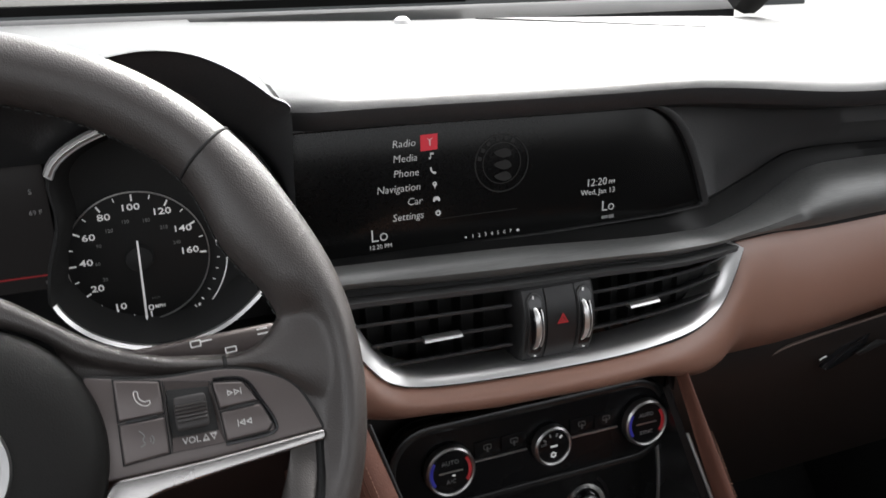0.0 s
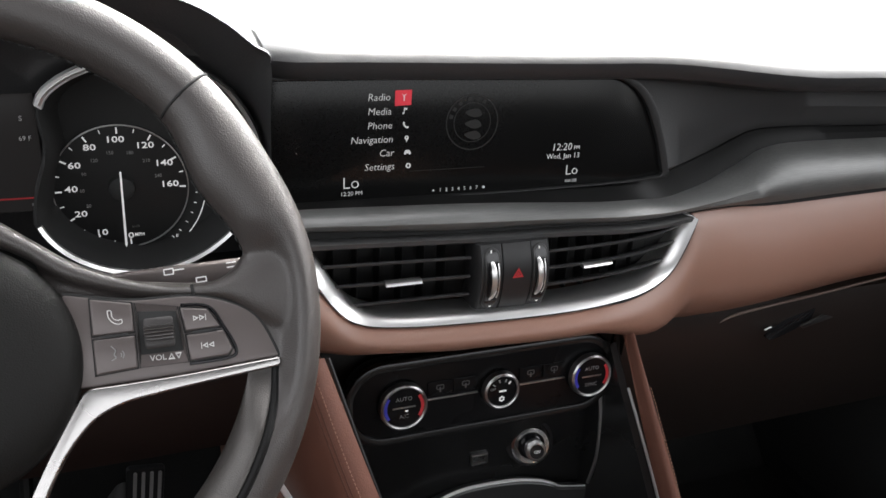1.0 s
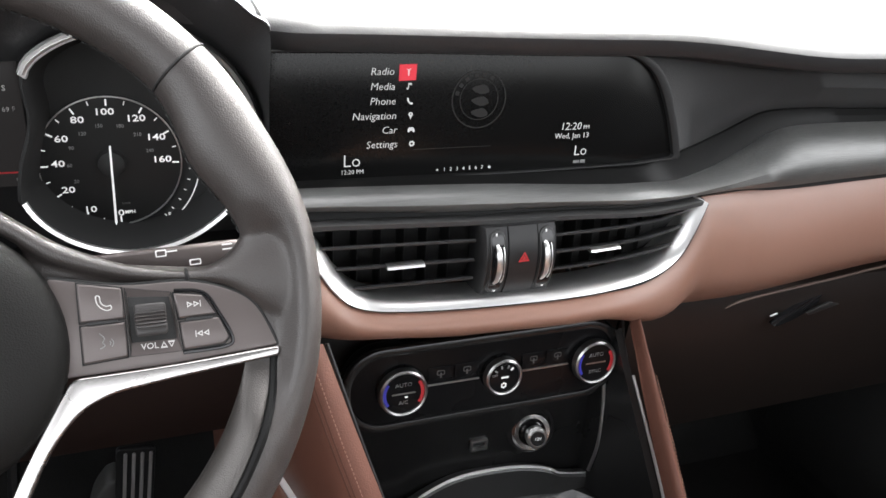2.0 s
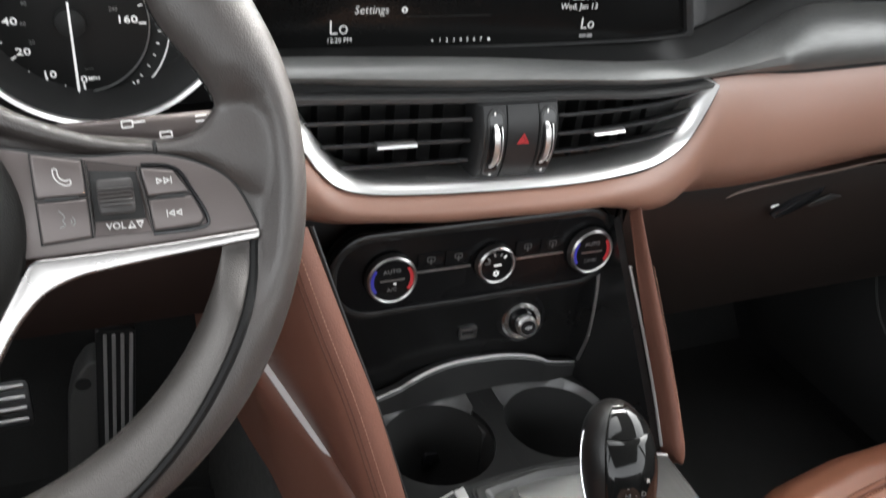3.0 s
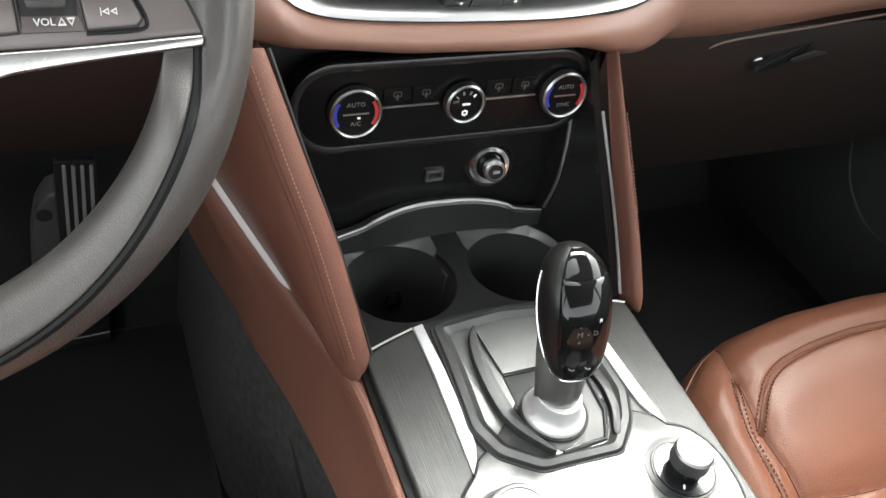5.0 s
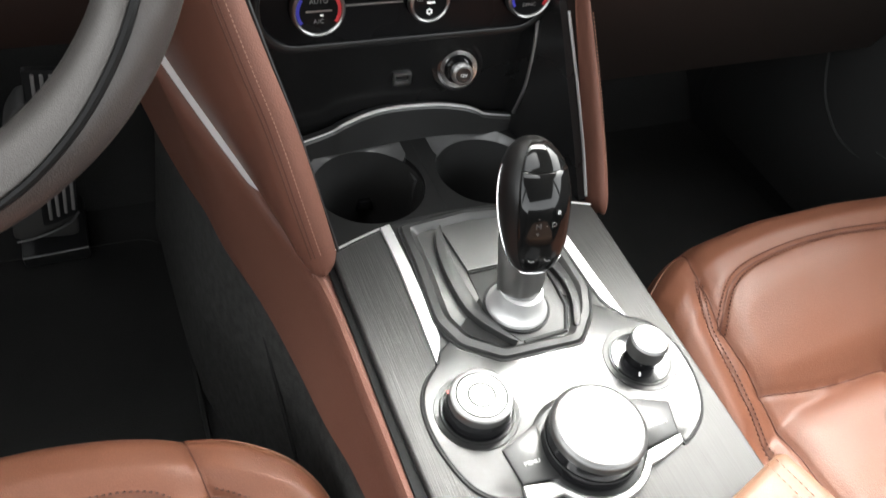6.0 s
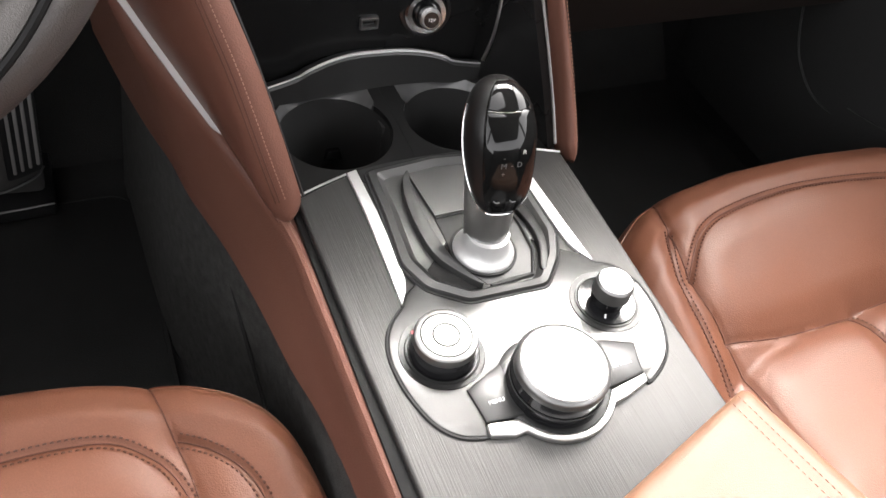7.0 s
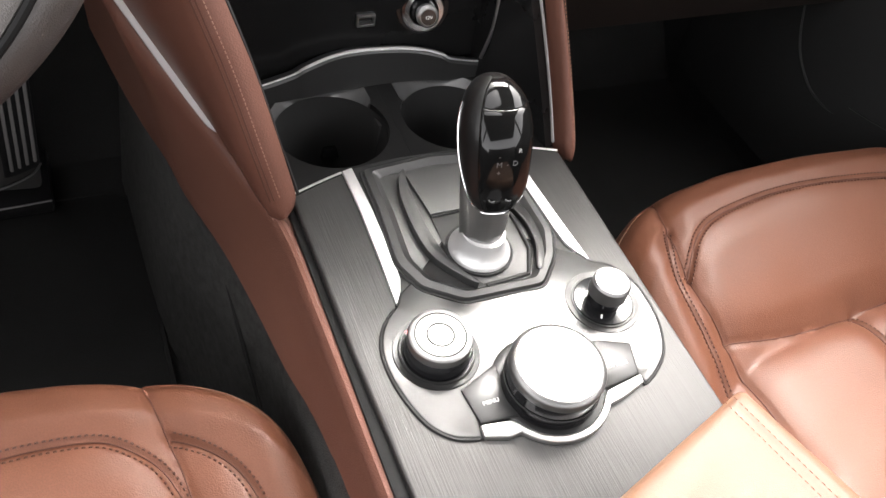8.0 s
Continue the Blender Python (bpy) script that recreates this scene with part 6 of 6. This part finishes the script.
stalk = part("stalk", prism([(-0.05, -0.009), (0.049, -0.0095), (0.0525, -0.004), (0.0515, 0.0055), (-0.05, 0.0075)], -0.012, 0.002, SK, 0.003, 3), WHEEL_GREY, column, "grey wiper stalk")
for x, y, w, h in ((0.006, 0.003, 0.006, 0.004), (0.024, -0.0045, 0.0065, 0.0035)):
    part("stalk_icon", ringplate(stadium(x - w / 2, x + w / 2, y - h / 2, y + h / 2, 0.0006, 2), stadium(x - w / 2 + 0.0007, x + w / 2 - 0.0007, y - h / 2 + 0.0007, y + h / 2 - 0.0007, 0.0003, 2), 0.002, 0.0023, SK), WHITE_INK, stalk)
for x, y in ((0.043, 0.0032), (0.043, 0.0005), (0.012, 0.0035)):
    part("stalk_mark", box(x - 0.003, x + 0.003, y - 0.0004, y + 0.0004, 0.002, 0.0023, 0, 1, SK), WHITE_INK, stalk)

# ---------- pedals ----------
ped = thing("accelerator_pedal", (-0.32, 0.34, 0.1), "drilled metal accelerator pedal with rubber ribs", "pedal")
PM = facing(-0.3316, 0.384, 0.200, -4, 0, -6.6)
part("pad", prism(rounded([(-0.0205, 0.123), (-0.0205, -0.118), (-0.004, -0.112), (0.0205, -0.098), (0.0205, 0.123)], 0.005, 3), -0.008, 0.0, PM, 0.0015), PLASTIC, ped, "black rubber pedal pad")
for k in range(4):
    part("rib", prism(stadium(-0.0128 + 0.0088 * k, -0.0088 + 0.0088 * k, -0.104 + 0.005 * k, 0.119, 0.0018, 3), 0.0, 0.0030, PM, 0.0008), RIB, ped, "metal rib")
part("lower_edge", tube([tuple(PM @ Vector(p)) for p in curve([(0.0215, -0.092, 0.002), (0.012, -0.108, 0.003), (-0.006, -0.122, 0.003), (-0.028, -0.134, 0.002), (-0.052, -0.143, 0.0)], 5)], 0.0014, n=6), STEM, ped, "curved metal lower edge")
part("housing", prism(rounded([(-0.056, -0.150), (0.020, -0.150), (0.020, -0.09), (-0.019, 0.072), (-0.030, 0.068), (-0.043, 0.045), (-0.051, 0.0)], 0.010, 4), -0.045, -0.009, PM, 0.004, 3), PEDAL_GREY, ped, "dark plastic pedal housing")
part("screw", lathe([(0, -0.007), (0.0085, -0.007), (0.0075, -0.011), (0.004, -0.013), (0, -0.013)], 20, PM @ Matrix.Translation((-0.034, 0.040, 0.0))), MATTE, ped, "sunken screw")
part("base_plate", box(-0.402, -0.322, 0.396, 0.50, 0.012, 0.034, 0.004), PLASTIC, ped, "black floor plate")
part("plate_edge", tube([(-0.401, 0.3955, 0.032), (-0.36, 0.395, 0.0335), (-0.322, 0.3955, 0.035)], 0.0014, n=6), STEM, ped, "worn bright edge")
brake = thing("brake_pedal", (-0.45, 0.38, 0.2), "brake pedal with a ribbed metal pad", "pedal")
BM = facing(-0.450, 0.385, 0.235, 20)
part("pad", prism(stadium(-0.036, 0.036, -0.028, 0.028, 0.008, 4), -0.005, 0.0, BM, 0.0015), PLASTIC, brake)
for k in range(4):
    part("rib", prism(stadium(-0.031, 0.031, -0.0215 + 0.013 * k, -0.0155 + 0.013 * k, 0.0024, 3), 0, 0.0025, BM, 0.0006), SATIN, brake, "metal rib")
part("arm", tube([(-0.45, 0.40, 0.24), (-0.448, 0.46, 0.33), (-0.44, 0.50, 0.45)], 0.007, 0.012, 8), PLASTIC, brake)
rest = thing("floor_mat", (-0.38, 0.15, 0.0), "black ribbed floor mat in the footwell", "floor mat")
part("mat_body", prism(stadium(-0.62, -0.225, -0.10, 0.42, 0.04, 5), 0.002, 0.010, None, 0.003), CARPET, rest)
part("mat_binding", tube([(p[0], p[1], 0.008) for p in stadium(-0.62, -0.225, -0.10, 0.42, 0.04, 5)], 0.004, n=6, closed=True), CARPET, rest)
door = thing("door_pocket", (0.70, 0.2, 0.2), "dark door pocket with a curved speaker edge", "door trim")
part("panel", loft([[(0.742, -0.3, z), (0.742, 0.5, z), (0.715 - 0.01 * k, 0.45, z), (0.705 - 0.01 * k, 0.1, z), (0.71, -0.3, z)] for k, z in ((0, 0.06), (1, 0.16), (1, 0.30), (0, 0.40))]), MATTE, door)
part("speaker_edge", tube(curve([(0.697, 0.285, 0.335), (0.696, 0.255, 0.27), (0.696, 0.225, 0.235), (0.697, 0.18, 0.212), (0.698, 0.12, 0.216), (0.70, 0.03, 0.245)], 6), 0.0016, n=6), KEY_GREY, door, "raised edge round the speaker")
part("pocket_edge", tube(curve([(0.696, 0.125, 0.236), (0.696, 0.09, 0.242), (0.696, 0.03, 0.256)], 5), 0.0012, n=6), KEY_GREY, door)


# ---------- seats ----------
def near_line(X, Y, line):
    d = np.full(X.shape, 9.0)
    for (ax, ay), (bx, by) in zip(line[:-1], line[1:]):
        vx, vy = bx - ax, by - ay
        t = np.clip(((X - ax) * vx + (Y - ay) * vy) / (vx * vx + vy * vy + 1e-12), 0, 1)
        d = np.minimum(d, np.hypot(X - ax - t * vx, Y - ay - t * vy))
    return d


def seat(xs, yf, dz, zz, seams, welt, where, label):
    """A cushion as a soft sheet: xs and yf give its front edge in plan, dz and zz its height by the way back from that edge."""
    cx = (xs[0] + xs[-1]) / 2
    st = thing("front_seat", (cx, -0.25, 0.0), label, "seat", "front seats")
    lines = [[(p[0], p[1]) for p in curve(s, 6)] for s in seams]

    soft = lambda a, b, lo, hi, n, w: (np.linspace(lo, hi, n), np.convolve(np.pad(np.interp(np.linspace(lo, hi, n), a, b), w, mode="edge"), np.hanning(2 * w + 1) / np.hanning(2 * w + 1).sum(), "valid"))
    fx, fy = soft(xs, yf, xs[0], xs[-1], 240, 12)
    gx, gz = soft(dz, zz, -0.03, 0.5, 530, 7)

    def top(X, Y):
        d = np.maximum(0, np.interp(X, fx, fy) - Y)
        Z = np.interp(d, gx, gz)
        lo, hi = xs[0], xs[-1]
        e = np.clip(np.maximum((lo + 0.06 - X), (X - hi + 0.06)) / 0.06, 0, 1)
        Z = Z - 0.055 * e ** 3
        for ln in lines:
            q = near_line(X, Y, ln)
            Z = Z - 0.0032 * np.exp(-(q / 0.0030) ** 2) - 0.0046 * np.exp(-(q / 0.016) ** 2)
        return Z + 0.0003 * np.sin(X * 43 + 2 * np.sin(Y * 31)) * np.sin(Y * 37)

    U = np.linspace(xs[0], xs[-1], 190)
    F = np.interp(U, fx, fy)
    back = -0.52
    V = 1 - np.linspace(0, 1, 170) ** 1.6
    rows = []
    rows.append([(x, f - 0.02, 0.10) for x, f in zip(U, F)])
    rows.append([(x, f + 0.002, 0.17) for x, f in zip(U, F)])
    rows.append([(x, f + 0.0045, zz[0] - 0.03) for x, f in zip(U, F)])
    rows.append([(x, f + 0.003, zz[0] - 0.012) for x, f in zip(U, F)])
    for v in V[::-1]:
        Y = back + (F - back) * v
        Z = top(U, Y)
        rows.append(list(zip(U, Y, Z)))
    rows = rows[:4] + sorted(rows[4:], key=lambda r: -r[100][1])
    rings = []
    for r in rows:
        rings.append([(r[0][0] + 0.004, r[0][1], 0.08)] + list(r) + [(r[-1][0] - 0.004, r[-1][1], 0.08)])
    cu = part("cushion", loft(rings, closed=False), TAN, st, "soft tan leather cushion", sharp=60)
    for ln, twin in zip(lines, where):
        pts = []
        seg = np.array(ln)
        pts3 = [(x, y, float(top(np.array([x]), np.array([y]))[0]) + 0.0008) for x, y in ln]
        part("seam", tube(pts3, 0.0006, n=5), SEAM, cu)
        for off in ((-0.0042, 0.0042) if twin == 2 else ((0.0042,) if twin == 1 else ())):
            o = []
            for i in range(len(seg)):
                dvec = seg[min(len(seg) - 1, i + 1)] - seg[max(0, i - 1)]
                dvec = dvec / (np.linalg.norm(dvec) + 1e-9)
                x, y = seg[i][0] - dvec[1] * off, seg[i][1] + dvec[0] * off
                o.append((x, y, float(top(np.array([x]), np.array([y]))[0]) + 0.0003))
            part("stitching", stitches(o, 0.0024, 0.0022, 0.00085), SEAT_THREAD, cu, "brown twin stitching")
    lo_, hi_ = welt
    px = np.linspace(lo_, hi_, 40)
    py = np.interp(px, fx, fy) - 0.0055
    part("piping", tube([(x, y, float(top(np.array([x]), np.array([y]))[0]) + 0.0006) for x, y in zip(px, py)], 0.0011, n=6), TAN, cu, "raised leather welt")
    part("base", box(xs[0] + 0.05, xs[-1] - 0.05, -0.5, -0.12, 0.0, 0.2, 0.01), MATTE, st, "black seat base")
    return st


seat((0.166, 0.177, 0.2, 0.24, 0.279, 0.374, 0.49, 0.6, 0.70), (-0.10, -0.056, -0.034, -0.005, 0.012, 0.027, 0.029, 0.02, -0.05),
     (0, 0.004, 0.010, 0.018, 0.04, 0.064, 0.097, 0.135, 0.165, 0.183, 0.198, 0.21, 0.23, 0.27, 0.5), (0.262, 0.274, 0.283, 0.291, 0.300, 0.301, 0.293, 0.281, 0.270, 0.260, 0.2525, 0.2555, 0.2590, 0.2600, 0.2580),
     [[(0.240, -0.103), (0.259, -0.078), (0.278, -0.060), (0.308, -0.046), (0.363, -0.035), (0.421, -0.031), (0.486, -0.034), (0.552, -0.043), (0.60, -0.06), (0.63, -0.11)],
      [(0.247, -0.049), (0.232, -0.078), (0.225, -0.110), (0.226, -0.155), (0.227, -0.186), (0.228, -0.21), (0.2285, -0.25), (0.229, -0.30), (0.23, -0.35)],
      [(0.274, 0.008), (0.256, -0.022), (0.249, -0.049), (0.244, -0.080), (0.242, -0.118), (0.2455, -0.142), (0.250, -0.165), (0.2515, -0.19), (0.252, -0.23), (0.252, -0.30)],
      [(0.250, -0.165), (0.313, -0.171), (0.386, -0.172), (0.46, -0.168), (0.60, -0.162)],
      [(0.417, -0.172), (0.421, -0.205), (0.424, -0.35)]], (0.172, 0.272), (2, 2, 0, 0, 1), "tan leather passenger seat cushion with twin stitched seams")
seat((-0.66, -0.62, -0.5, -0.351, -0.305, -0.251, -0.218, -0.188, -0.161, -0.145, -0.137, -0.133), (-0.20, -0.10, -0.035, -0.036, -0.043, -0.058, -0.070, -0.088, -0.117, -0.150, -0.195, -0.30),
     (0, 0.004, 0.010, 0.018, 0.04, 0.07, 0.12, 0.2, 0.5), (0.256, 0.270, 0.280, 0.287, 0.291, 0.285, 0.273, 0.263, 0.258),
     [[(-0.42, -0.110), (-0.38, -0.103), (-0.348, -0.101), (-0.313, -0.103), (-0.284, -0.109), (-0.264, -0.122), (-0.248, -0.139), (-0.238, -0.163), (-0.233, -0.187), (-0.231, -0.212), (-0.230, -0.24)],
      [(-0.251, -0.066), (-0.245, -0.094), (-0.240, -0.119), (-0.235, -0.143), (-0.232, -0.167), (-0.231, -0.19), (-0.2305, -0.22), (-0.230, -0.25)],
      [(-0.238, -0.119), (-0.219, -0.133), (-0.203, -0.150), (-0.194, -0.166), (-0.189, -0.182), (-0.186, -0.202), (-0.185, -0.24), (-0.185, -0.28)]], (-0.25, -0.139), (2, 0, 2), "tan leather driver's seat cushion with twin stitched seams")

# ---------- armrest ----------
armrest = thing("armrest", (0.0, -0.4, 0.38), "padded tan leather armrest with twin stitching on the console", "armrest")
AO = [(0.1145, -0.266), (0.1095, -0.2640), (-0.007, -0.302), (-0.112, -0.335), (-0.114, -0.60), (0.140, -0.60), (0.133, -0.354)]
rings = []
for g, z in ((-0.010, 0.3835), (-0.003, 0.386), (0.0, 0.392), (0.0, 0.400), (-0.0015, 0.405), (-0.005, 0.4085), (-0.011, 0.4105), (-0.03, 0.412)):
    c = np.array((0.0, -0.45))
    rings.append([(p[0] + g * np.sign(p[0]) * (1 if abs(p[0]) > 0.05 else 0), p[1] + g * (1 if p[1] > -0.5 else 0), z + max(0, -0.27 - p[1]) * 0.10) for p in AO])
lid = part("lid", loft(rings), TAN_ARM, armrest, "padded tan leather lid", sharp=50)
for off in (0, 0.0085):
    part("stitching", stitches([(0.0895 + off + 0.12 * k * 0.17, -0.270 - 0.12 * k, 0.4112 + max(0, k * 0.12) * 0.10) for k in np.linspace(0.0, 2, 20)], 0.0026, 0.0020, 0.0005), ARM_THREAD, lid, "tan twin stitching")
